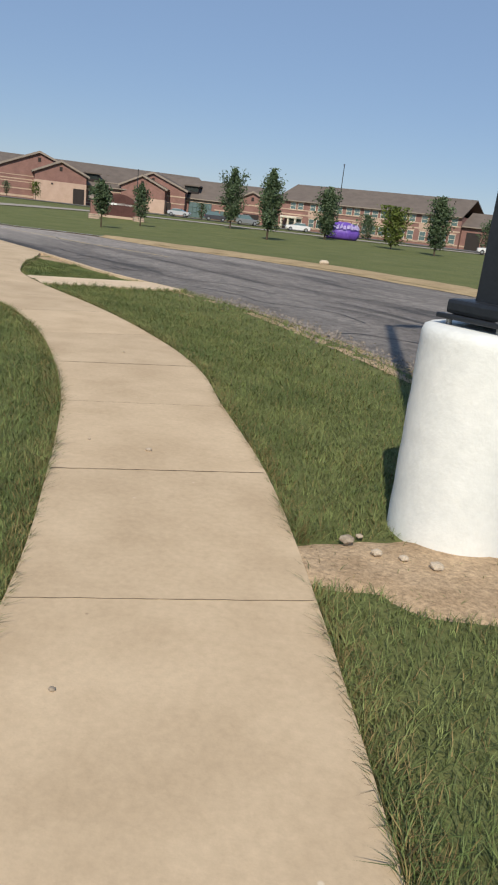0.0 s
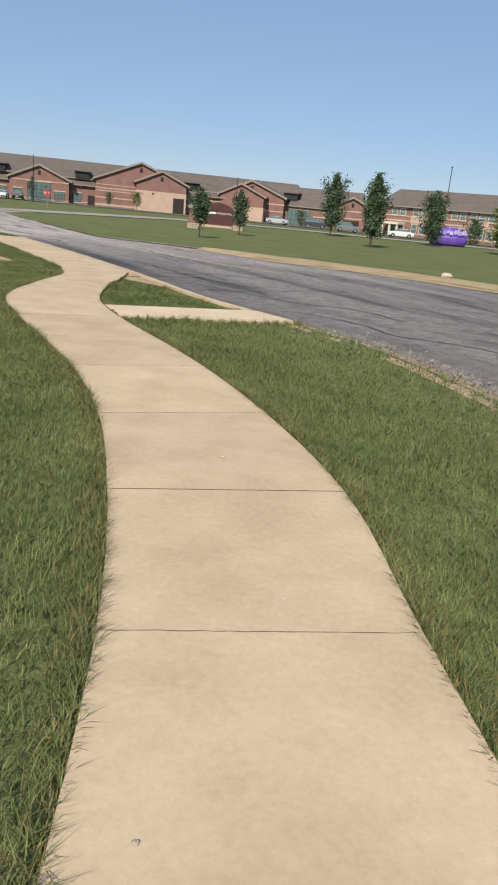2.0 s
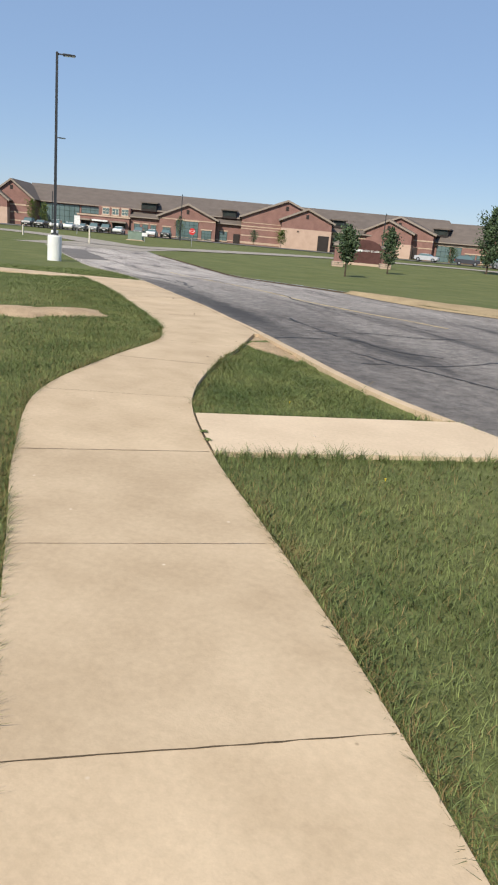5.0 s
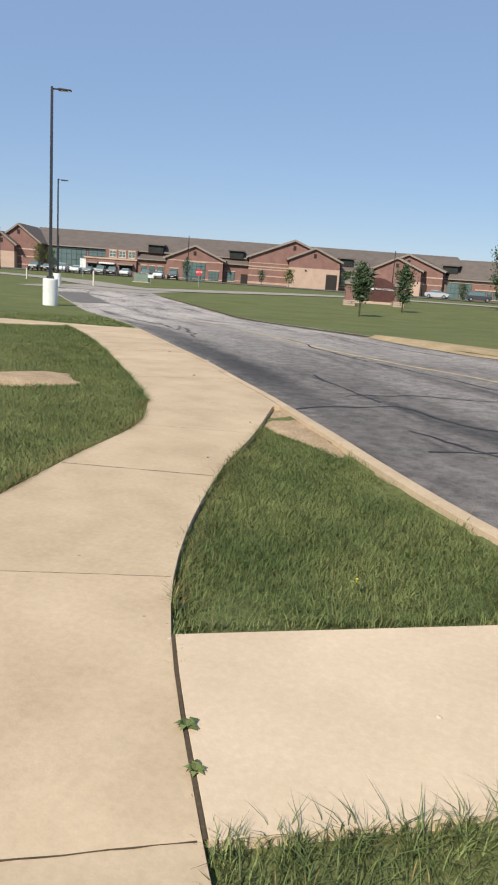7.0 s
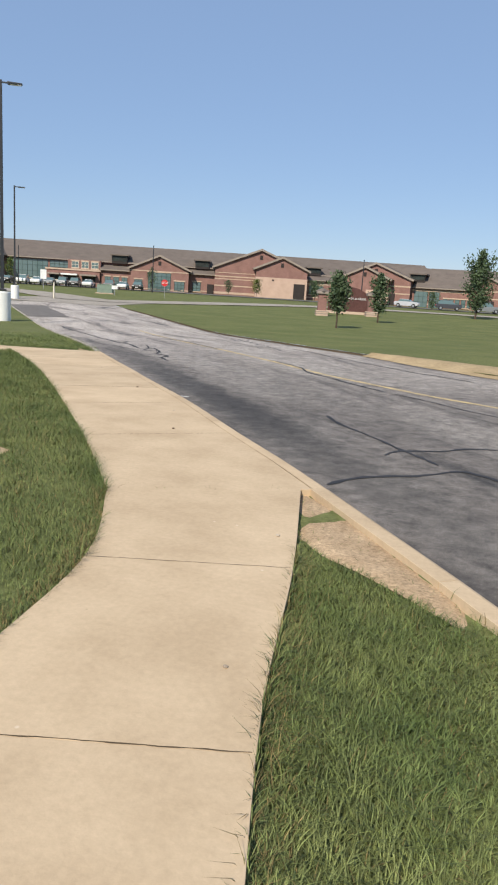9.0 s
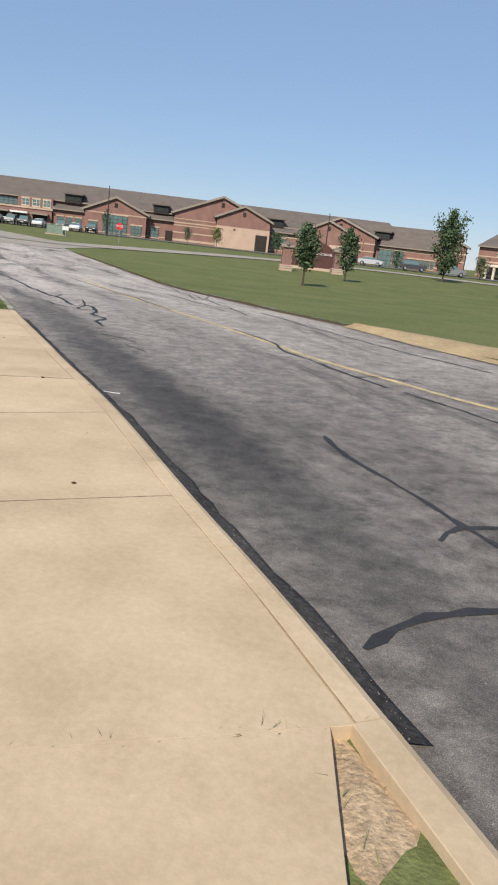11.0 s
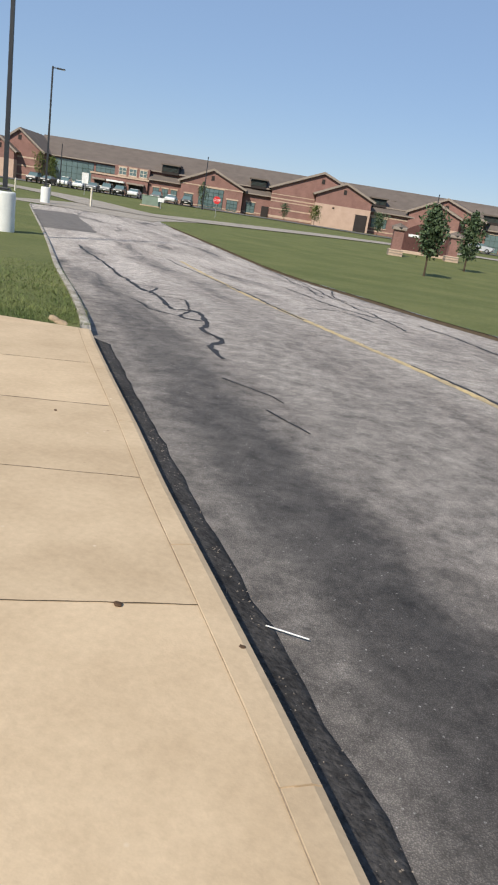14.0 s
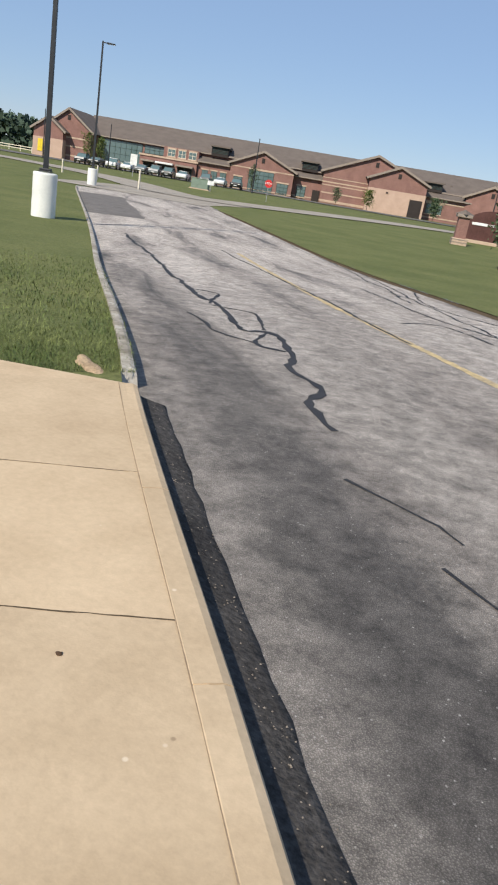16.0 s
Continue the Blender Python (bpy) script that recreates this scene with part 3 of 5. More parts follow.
def light_pole(x, y, z, turn, label, height=8.2, base_h=1.1, base_r=0.34, arms=1):
    t = thing("street_lamp", pose(x, y, z, 0, 0, turn), label, "street lamp", "parking light poles")
    prof = [(base_r * 1.0, -0.3)]
    for k in range(12):
        h = base_h * k / 12
        prof.append((base_r * (1.0 + 0.006 * math.sin(k * 2.1)), h))
    prof += [(base_r, base_h - 0.05), (base_r - 0.012, base_h - 0.015), (base_r - 0.04, base_h)]
    base = part("base", lathe(prof, 40), M_BASE, t, "white painted round concrete base", smooth=True)
    plate = part("base_plate", box(-0.2, 0.2, -0.2, 0.2, base_h + 0.03, base_h + 0.055, bevel=0.006), M_POLE, t)
    part("base_cover", box(-0.17, 0.17, -0.17, 0.17, base_h + 0.055, base_h + 0.13, bevel=0.02), M_POLE, plate)
    for sx in (-0.15, 0.15):
        for sy in (-0.15, 0.15):
            b = lathe([(0.016, base_h - 0.01), (0.016, base_h + 0.03), (0.03, base_h + 0.032), (0.03, base_h + 0.056), (0.016, base_h + 0.06), (0.016, base_h + 0.09)], 8)
            bmesh.ops.translate(b, vec=(sx, sy, 0), verts=b.verts[:])
            part("bolt", b, M_STEEL, plate)
    bm = box(-0.075, 0.075, -0.075, 0.075, base_h + 0.05, height, bevel=0.012)
    for v in bm.verts:
        if v.co.z > height - 1:
            v.co.x *= 0.8
            v.co.y *= 0.8
    part("pole", bm, M_POLE, t)
    arm = part("arm", box(0.05, 0.32, -0.03, 0.03, height - 0.14, height - 0.07, bevel=0.01), M_POLE, t)
    bm = box(0.3, 0.95, -0.15, 0.15, height - 0.17, height - 0.06, bevel=0.03)
    for v in bm.verts:
        if v.co.x > 0.7:
            v.co.z = height - 0.115 + (v.co.z - height + 0.115) * 0.6
            v.co.y *= 0.8
    head = part("lamp_head", bm, M_POLE, t, "dark flat lamp head")
    part("lens", box(0.42, 0.9, -0.1, 0.1, height - 0.176, height - 0.165), M_WHITE, head)
    return t


light_pole(3.27, 1.5, -0.01, 41, "black square light pole on a white concrete base by the sidewalk")
light_pole(-26.3, 40.6, -0.57, 30, "black light pole on a white round base beside the road", height=10.65, base_h=1.34, base_r=0.385)
light_pole(-48.0, 69.4, DIP - 0.02, 30, "black light pole on a white base at the road's end", height=10.2, base_h=1.25, base_r=0.37)

# bare dirt round the first pole base and in the lawn


def blob(cx, cy, rx, ry, ang, z, seed, n=40, rough=0.25):
    rs = np.random.RandomState(seed)
    ph = rs.uniform(0, 6.28, 5)
    out = []
    for i in range(n):
        a = 2 * math.pi * i / n
        r = 1 + rough * sum(math.sin((k + 2) * a + ph[k]) / (k + 1.5) for k in range(5)) + rs.uniform(-0.05, 0.05)
        x, y = rx * r * math.cos(a), ry * r * math.sin(a)
        c, s = math.cos(ang), math.sin(ang)
        out.append((cx + x * c - y * s, cy + x * s + y * c))
    return np.array(out)


def dirt_patch(poly, z, label, mound=0.0):
    c = poly.mean(axis=0)
    vs, fs = [(*c, z + 0.005 + mound)], []
    n = len(poly)
    for k, (f, dz) in enumerate(((0.45, 0.004), (0.8, 0.002), (1.0, -0.02))):
        for i, p in enumerate(poly):
            q = c + (p - c) * f
            vs.append((*q, z + dz + mound * (1 - f * f) + 0.008 * noise.noise(Vector((q[0] * 6, q[1] * 6, 1)))))
    for i in range(n):
        j = (i + 1) % n
        fs.append((0, 1 + i, 1 + j))
        for k in range(2):
            fs.append((1 + k * n + i, 1 + (k + 1) * n + i, 1 + (k + 1) * n + j, 1 + k * n + j))
    return tagged(fix(mesh_ob("dirt_patch", vs, fs, M_DIRT, smooth=True)), label, "bare soil", kind="structure")


DIRT = [blob(3.1, 0.92, 0.85, 0.36, 0.2, 0, 3), blob(-8.4, 16.3, 0.75, 1.15, -0.3, 0, 4, rough=0.45), np.array([(-4.66, 17.36), (-4.5, 16.75), (-4.36, 16.26), (-4.12, 16.0), (-3.86, 15.84), (-3.55, 15.6), (-3.16, 15.28), (-3.2, 15.7), (-3.6, 16.22), (-4.02, 16.76)]), blob(-12.42, 26.1, 0.26, 0.09, -0.7, 0, 7)]
for d, (z, lab) in zip(DIRT, ((-0.018, "bare tan soil round the light pole base"), (-0.015, "bare tan soil patch in the lawn"), (-0.044, "bare soil wedge behind the kerb"), (-0.034, "bare soil at the end of the sidewalk"))):
    dirt_patch(d, z, lab, 0.06 if "patch" in lab else 0.0)

# ---- school ----


def gable_block(t, u0, u1, v0, v1, z0, eave, apex_u, apex_z, brick=M_BRICK, bands=(), lower=None, vent=True):
    """Wall body with a gable to the front, roof planes with overhang, fascia and bands."""
    bm = bmesh.new()
    pts = [(u0, z0), (u1, z0), (u1, eave), (apex_u, apex_z), (u0, eave)]
    fr = [bm.verts.new((u, v0, z)) for u, z in pts]
    ba = [bm.verts.new((u, v1, z)) for u, z in pts]
    bm.faces.new(fr)
    bm.faces.new(ba[::-1])
    for i in range(5):
        j = (i + 1) % 5
        bm.faces.new((fr[j], fr[i], ba[i], ba[j]))
    wall = part("wall", bm, brick, t, "red brick gable wall")
    for (a, za), (b, zb) in (((u0, eave), (apex_u, apex_z)), ((u1, eave), (apex_u, apex_z))):
        dx, dz = b - a, zb - za
        ln = math.hypot(dx, dz)
        ex, ez = a - dx / ln * 0.7, za - dz / ln * 0.7
        nx, nz = -dz / ln * (1 if dx > 0 else -1), abs(dx) / ln
        bm = bmesh.new()
        ring = []
        for vv in (v0 - 0.5, v1):
            ring.append([bm.verts.new((px, vv, pz)) for px, pz in ((ex, ez + 0.02), (b, zb + 0.02), (b + nx * 0.3 * 0, zb + 0.34), (ex + nx * 0.3, ez + nz * 0.3))])
        for i in range(4):
            j = (i + 1) % 4
            bm.faces.new((ring[0][i], ring[0][j], ring[1][j], ring[1][i]))
        bm.faces.new(ring[0][::-1])
        bm.faces.new(ring[1])
        roof = part("roof", bm, M_ROOF, t)
        bm = bmesh.new()
        q = [bm.verts.new((px, vv, pz)) for vv in (v0 - 0.56, v0 - 0.503) for px, pz in ((ex, ez - 0.1), (b, zb - 0.1), (b, zb + 0.36), (ex + nx * 0.3, ez + nz * 0.32))]
        bm.faces.new(q[:4])
        bm.faces.new(q[4:][::-1])
        for i in range(4):
            j = (i + 1) % 4
            bm.faces.new((q[i], q[j], q[4 + j], q[4 + i]))
        part("fascia", bm, M_FASCIA, roof)
    for za, zb in bands:
        part("stone_band", box(u0 - 0.04, u1 + 0.04, v0 - 0.05, v0 + 0.3, za, zb), M_BAND, wall)
    if lower:
        part("lower_wall", box(u0 - 0.06, u1 + 0.06, v0 - 0.08, v1 - 0.3, z0, lower), M_PINK, wall, "smooth buff block lower wall")
    if vent:
        vz = apex_z - 1.55
        part("vent", box(apex_u - 0.32, apex_u + 0.32, v0 - 0.08, v0 + 0.1, vz - 0.45, vz + 0.45), M_DARK, wall)
    return wall


def ridge_block(t, u0, u1, v0, v1, z0, eave, ridge, vr, bands=(), hip=0.0):
    """Long wing: walls and a ridged roof parallel to the front."""
    bm = box(u0, u1, v0, v1, z0, eave)
    wall = part("wall", bm, M_BRICK, t, "red brick wall with buff bands")
    bm = bmesh.new()
    o = 0.6
    a = [bm.verts.new(p) for p in ((u0 - o * 0.3, v0 - o, eave), (u1 + o * 0.3, v0 - o, eave), (u1 - hip, vr, ridge), (u0 + hip * 0, vr, ridge), (u0 - o * 0.3, v1 + o, eave), (u1 + o * 0.3, v1 + o, eave))]
    lo = [bm.verts.new((v.co.x, v.co.y, v.co.z - 0.25)) for v in a]
    bm.faces.new((a[0], a[1], a[2], a[3]))
    bm.faces.new((a[3], a[2], a[5], a[4]))
    bm.faces.new((lo[3], lo[2], lo[1], lo[0]))
    bm.faces.new((lo[4], lo[5], lo[2], lo[3]))
    for i, j in ((0, 1), (1, 2), (2, 5), (5, 4), (4, 3), (3, 0)):
        bm.faces.new((a[j], a[i], lo[i], lo[j]))
    roof = part("roof", bm, M_ROOF, t, "brown shingle roof")
    part("gutter", box(u0, u1, v0 - o - 0.1, v0 - o - 0.003, eave - 0.24, eave - 0.02), M_FASCIA, roof)
    for za, zb in bands:
        part("stone_band", box(u0 + 0.02, u1 - 0.02, v0 - 0.04, v0 + 0.2, za, zb), M_BAND, wall)
    return wall


def window(t, u0, u1, z0, z1, v, nx=2, nz=2, frame=M_FRAME, surround=True, name="window", fw=0.07):
    """A window set into a wall front at depth v: surround, frame bars and panes."""
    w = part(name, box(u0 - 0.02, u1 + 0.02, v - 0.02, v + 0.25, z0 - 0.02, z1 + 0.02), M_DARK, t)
    if surround:
        part("sill", box(u0 - 0.2, u1 + 0.2, v - 0.14, v - 0.023, z0 - 0.26, z0 - 0.03, bevel=0.02), M_BAND, w)
        part("lintel", box(u0 - 0.2, u1 + 0.2, v - 0.1, v - 0.023, z1 + 0.03, z1 + 0.3, bevel=0.02), M_BAND, w)
    dx, dz = (u1 - u0) / nx, (z1 - z0) / nz
    bm = bmesh.new()
    for i in range(nx + 1):
        x = u0 + dx * i
        add_box(bm, x - fw / 2, x + fw / 2, v - 0.1, v - 0.024, z0, z1)
    for k in range(nz + 1):
        z = z0 + dz * k
        add_box(bm, u0, u1, v - 0.096, v - 0.026, z - fw / 2, z + fw / 2)
    part("window_frame", bm, frame, w)
    for i in range(nx):
        for k in range(nz):
            part("pane", box(u0 + dx * i + fw / 2, u0 + dx * (i + 1) - fw / 2, v - 0.05, v - 0.03, z0 + dz * k + fw / 2, z0 + dz * (k + 1) - fw / 2), M_GLASS, w)
    return w


def dormer(t, u0, u1, z0, z1, v):
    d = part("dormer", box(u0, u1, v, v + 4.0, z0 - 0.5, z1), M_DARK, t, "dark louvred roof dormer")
    part("dormer_roof", box(u0 - 0.4, u1 + 0.4, v - 0.5, v + 4.5, z1 + 0.003, z1 + 0.28), M_ROOF, d)
    for k in range(5):
        z = z0 + (z1 - z0) * (k + 0.5) / 5
        part("louvre", box(u0 + 0.1, u1 - 0.1, v - 0.06, v - 0.004, z - 0.06, z + 0.03), M_FRAME, d)


G = 0.55
STRIPES = ((1.5, 1.75), (3.3, 3.55), (4.9, 5.2))
left = thing("school_wing", pose(-59.3, 170.4, DIP, 0, 0, 23), "red brick school wing with brown roof and entrance gables", "school building")
ridge_block(left, -63.2, 42, 4.0, 30, G, 6.6, 10.9, 17, ((1.3, 1.55), (3.2, 3.4)), hip=0)
gable_block(left, -67.6, -58.2, -1.0, 14, G, 6.7, -62.9, 10.3, bands=STRIPES)
gable_block(left, -69.3, -63.3, -3.0, 6, G, 6.0, -66.2, 8.2, lower=4.3)
part("banner", box(-68.3, -67.3, -3.18, -3.1, 1.6, 3.9), M_YSIGN, left, "yellow banner on the wall")
# entrance with canopy and upper windows
part("wall", box(-48.2, -36.3, 0.5, 5.0, G, 4.4), M_BRICK, left, "brick entrance front")
part("upper_wall", box(-43.6, -36.3, 1.6, 5.0, 4.404, 6.5), M_BRICK, left, "brick upper entrance wall")
part("parapet", box(-48.4, -36.1, 0.3, 0.47, 4.1, 4.45), M_BAND, left)
# solid dark boxes on the wall stand for the shade inside the doorways
for a, b in ((-47.4, -45.3), (-44.4, -41.4), (-40.2, -37.2)):
    o = part("entrance_shade", box(a, b, 0.40, 0.6, G, 2.9), M_DARK, left)
    part("canopy", box(a - 0.3, b + 0.3, -0.9, 0.39, 3.0, 3.35, bevel=0.04), M_FASCIA if a != -44.4 else M_WHITE, o)
    for k in (a + 0.1, (a + b) / 2, b - 0.1):
        part("door_frame", box(k - 0.06, k + 0.06, 0.3, 0.396, G, 2.9), M_FRAME, o)
for a in (-42.7, -40.5, -38.3):
    window(left, a, a + 1.5, 4.75, 6.1, 1.6, 2, 2, M_CREAM)
# tall glazed front between the end gable and the entrance
window(left, -57.8, -48.6, 0.9, 6.1, 4.0, 8, 4, surround=False, name="glazed_front")
window(left, -48.1, -43.9, 4.6, 6.1, 4.0, 4, 2, surround=False, name="glazed_front")
# single-storey front with windows, then the glazed gable
ridge_block(left, -36.2, -29, 1.2, 9.0, G, 4.8, 7.4, 9.0, ((1.2, 1.4),))
for a in (-35.2, -33.3, -31.4):
    window(left, a, a + 1.2, 1.4, 3.2, 1.2, 2, 2)
dormer(left, -34.0, -30.5, 6.75, 8.0, 3.0)
gable_block(left, -29.2, -16.3, -1.0, 12, G, 5.5, -22.8, 8.3, bands=((1.0, 1.2), (4.9, 5.1)))
window(left, -25.3, -20.3, 0.8, 4.7, -1.0, 5, 5, name="entrance_glazing")
window(left, -28.3, -26.6, 0.9, 3.0, -1.0, 2, 3)
window(left, -19.4, -17.2, 0.9, 3.0, -1.0, 3, 3)
ridge_block(left, -16.2, -10.2, 1.2, 9.0, G, 5.1, 7.6, 9.0, ((1.2, 1.4),))
window(left, -15.4, -13.6, 1.2, 3.2, 1.2, 2, 3)
d = part("door", box(-12.1, -10.6, 1.0, 1.3, G, 2.9), M_DARK, left, "dark doorway")
dormer(left, -15.0, -11.8, 6.75, 8.0, 3.0)
gable_block(left, -10.4, 9.9, -1.0, 16, G, 6.9, -0.2, 11.0, bands=((1.0, 1.45), (2.7, 2.95), (4.2, 4.4), (4.75, 5.0), (5.6, 5.75)))
gable_block(left, -1.3, 10.1, -3.5, 8, G, 7.0, 4.4, 9.5, lower=5.2)
# dark box painted as the shaded doorway; the wall has no hole
part("door_shade", box(7.2, 9.7, -3.65, -3.4, G, 4.1), M_DARK, left, "dark tall doorway")
ridge_block(left, 10.0, 22.0, 0.5, 10.0, G, 5.4, 8.0, 10.0, ((1.3, 1.55), (4.3, 4.6)))
window(left, 11.2, 14.4, 2.2, 4.0, 0.5, 3, 2)
dormer(left, 11.0, 14.0, 6.9, 8.0, 3.0)
lamp_spot = part("wall_light", box(2.3, 2.7, -3.7, -3.59, 4.5, 4.8), M_DARK, left)

mid = thing("school_wing", pose(-45, 180, DIP, 0, 0, 0), "red brick central school wing with twin gables", "school building")
ridge_block(mid, -8, 36, 3.0, 26, G, 5.2, 9.9, 14, ((1.4, 1.6), (4.3, 4.7)))
gable_block(mid, 2.4, 17.9, 0.5, 13, G, 6.6, 9.9, 9.8, bands=STRIPES)
gable_block(mid, 2.8, 13.4, -2.0, 7, G, 6.4, 7.9, 8.8)
part("lower_wall", box(8.4, 13.5, -2.12, 2, G, 3.9), M_PINK, mid, "smooth buff block lower wall")
part("door_shade", box(13.6, 14.6, 0.3, 0.6, G, 3.5), M_DARK, mid)
dormer(mid, -5.8, -2.4, 6.9, 8.0, 5.0)
dormer(mid, 17.0, 20.4, 6.8, 8.0, 5.0)
window(mid, 18.6, 21.6, 0.8, 4.3, 3.0, 3, 3, name="entrance_glazing")
window(mid, 22.0, 24.2, 0.8, 4.3, 3.0, 2, 3)
for k in range(5):
    window(mid, 25.2 + k * 1.3, 26.1 + k * 1.3, 1.2, 2.9, 3.0, 1, 2)
gable_block(mid, 31.2, 37.4, 0.0, 10, G, 6.6, 34.3, 8.0, bands=STRIPES)
# shade under the porch as a dark box on the gable
part("porch_shade", box(32.4, 36.2, -0.15, 0.2, G, 3.0), M_DARK, mid)

right = thing("school_wing", pose(-10, 177, DIP, 0, 0, -25), "two-storey red brick school wing under a long brown roof", "school building")
ridge_block(right, 5.5, 49.0, 0.0, 24, G, 7.1, 11.2, 11, ((1.2, 1.5), (3.9, 4.2), (5.0, 5.2)))
for k, a in enumerate((9.6, 14.6, 19.2, 23.4, 27.6, 31.4, 36.0, 40.6, 45.0)):
    window(right, a, a + 1.3, 5.2, 6.6, 0.0, 1, 2, M_CREAM)
    window(right, a + 1.9, a + 3.2, 5.2, 6.6, 0.0, 1, 2, M_CREAM)
    window(right, a, a + 1.3, 1.6, 3.4, 0.0, 1, 2, M_CREAM)
    window(right, a + 1.9, a + 3.2, 1.6, 3.4, 0.0, 1, 2, M_CREAM)
for a in (27.3, 14.2, 40.2):
    part("buff_panel", box(a, a + 4.4, -0.12, 0.2, 3.75, 5.0), M_PINK, right)
part("porch", box(8.6, 12.8, -3.0, -0.1, 3.1, 3.6, bevel=0.05), M_CREAM, right, "cream entrance porch roof")
for a in (8.9, 10.6, 12.4):
    part("porch_column", box(a - 0.2, a + 0.2, -2.8, -2.4, G, 3.09), M_CREAM, right)
ridge_block(right, 49.1, 58, 1.0, 16, G, 5.4, 8.4, 8, ((1.2, 1.5),))
part("garage_door", box(50.2, 53.2, 0.9, 1.2, G, 4.2), M_DARK, right)

# ---- trees ----


def tree(x, y, h, r, label, seed, crown_low=0.22, leaf=M_LEAF, leaves=5200, shape=1.0, lean=0.0):
    rs = np.random.RandomState(seed)
    z = float(rise(y)) - 0.05
    t = thing("tree", pose(x, y, z), label, "tree", "lawn trees")
    bm = bmesh.new()

    def limb(p0, p1, r0, r1, seg=6):
        p0, p1 = Vector(p0), Vector(p1)
        q = (p1 - p0).to_track_quat("Z", "Y")
        a = [bm.verts.new(p0 + q @ Vector((r0 * math.cos(i * 2 * math.pi / seg), r0 * math.sin(i * 2 * math.pi / seg), 0))) for i in range(seg)]
        b = [bm.verts.new(p1 + q @ Vector((r1 * math.cos(i * 2 * math.pi / seg), r1 * math.sin(i * 2 * math.pi / seg), 0))) for i in range(seg)]
        for i in range(seg):
            bm.faces.new((a[i], a[(i + 1) % seg], b[(i + 1) % seg], b[i]))

    tr = 0.018 * h
    prev = (0, 0, 0)
    for k in range(1, 6):
        p = (lean * h * k / 5 + rs.uniform(-0.03, 0.03), rs.uniform(-0.03, 0.03), h * 0.85 * k / 5)
        limb(prev, p, tr * (1 - 0.17 * (k - 1)), tr * (1 - 0.17 * k))
        prev = p
    tips = []
    for k in range(16):
        f = crown_low + (0.9 - crown_low) * (k + rs.uniform(0, 1)) / 16
        a = k * 2.4 + rs.uniform(-0.4, 0.4)
        rr = r * (0.45 + 0.55 * math.sin(math.pi * min(1, (f - crown_low) / (1 - crown_low) * 0.85 + 0.15))) * rs.uniform(0.6, 1.0)
        p0 = Vector((lean * h * f, 0, h * f * 0.92))
        p1 = p0 + Vector((rr * math.cos(a), rr * math.sin(a), rr * rs.uniform(0.5, 1.1)))
        limb(p0, p1, tr * 0.35, tr * 0.1, 4)
        tips += [p0.lerp(p1, q) for q in (0.4, 0.7, 1.0)]
    part("trunk", bm, M_BARK, t)
    tips += [Vector((lean * h * f, 0, h * f)) for f in (0.9, 0.97, 0.82)]
    tips = np.array([tuple(p) for p in tips])
    c = tips[rs.randint(0, len(tips), leaves)] + rs.normal(0, 1, (leaves, 3)) * np.array([0.17, 0.17, 0.2]) * r * shape
    k = leaves // 3
    f = rs.uniform(crown_low, 1.0, k)
    rad = r * 0.42 * np.sin(np.pi * np.clip((f - crown_low) / (1.04 - crown_low) * 0.8 + 0.18, 0, 1)) * np.sqrt(rs.uniform(0, 1, k))
    a = rs.uniform(0, 2 * np.pi, k)
    c[:k] = np.column_stack([lean * h * f + rad * np.cos(a) * 1.5, rad * np.sin(a) * 1.5, h * f])
    c[:, 2] = np.clip(c[:, 2], h * crown_low * 0.8, h * 1.02)
    s = rs.uniform(0.09, 0.19, leaves) * (0.5 + r * 0.25)
    d1 = rs.normal(0, 1, (leaves, 3))
    d1 /= np.linalg.norm(d1, axis=1)[:, None]
    d2 = np.cross(d1, rs.normal(0, 1, (leaves, 3)))
    d2 /= np.linalg.norm(d2, axis=1)[:, None]
    vs = np.stack([c - d1 * s[:, None], c + d2 * s[:, None] * 0.6, c + d1 * s[:, None], c - d2 * s[:, None] * 0.6], axis=1).reshape(-1, 3)
    crown = mesh_ob("crown", vs.tolist(), [(4 * i, 4 * i + 1, 4 * i + 2, 4 * i + 3) for i in range(leaves)], leaf, t, smooth=False)
    return t


tree(-14.8, 60.7, 3.75, 1.0, "young green tree standing alone on the lawn", 1, crown_low=0.3, leaves=2000)
tree(-14.8, 76.0, 4.25, 1.0, "young narrow green tree on the lawn near the sign", 2, leaves=2200)
tree(-1.6, 80.0, 7.2, 1.5, "tall columnar green tree on the lawn", 3, crown_low=0.16)
tree(-8.3, 106.0, 8.2, 1.9, "columnar green tree in front of the school", 4, crown_low=0.14)
tree(5.4, 106.0, 7.0, 2.0, "green tree beside the purple inflatable", 5, crown_low=0.12)
tree(13.9, 97.0, 5.2, 2.3, "spreading yellow-green tree on the lawn", 6, crown_low=0.12, leaf=M_LEAF2, leaves=3400)
tree(18.4, 90.0, 6.8, 1.7, "green tree on the lawn beyond the road", 7, crown_low=0.14)

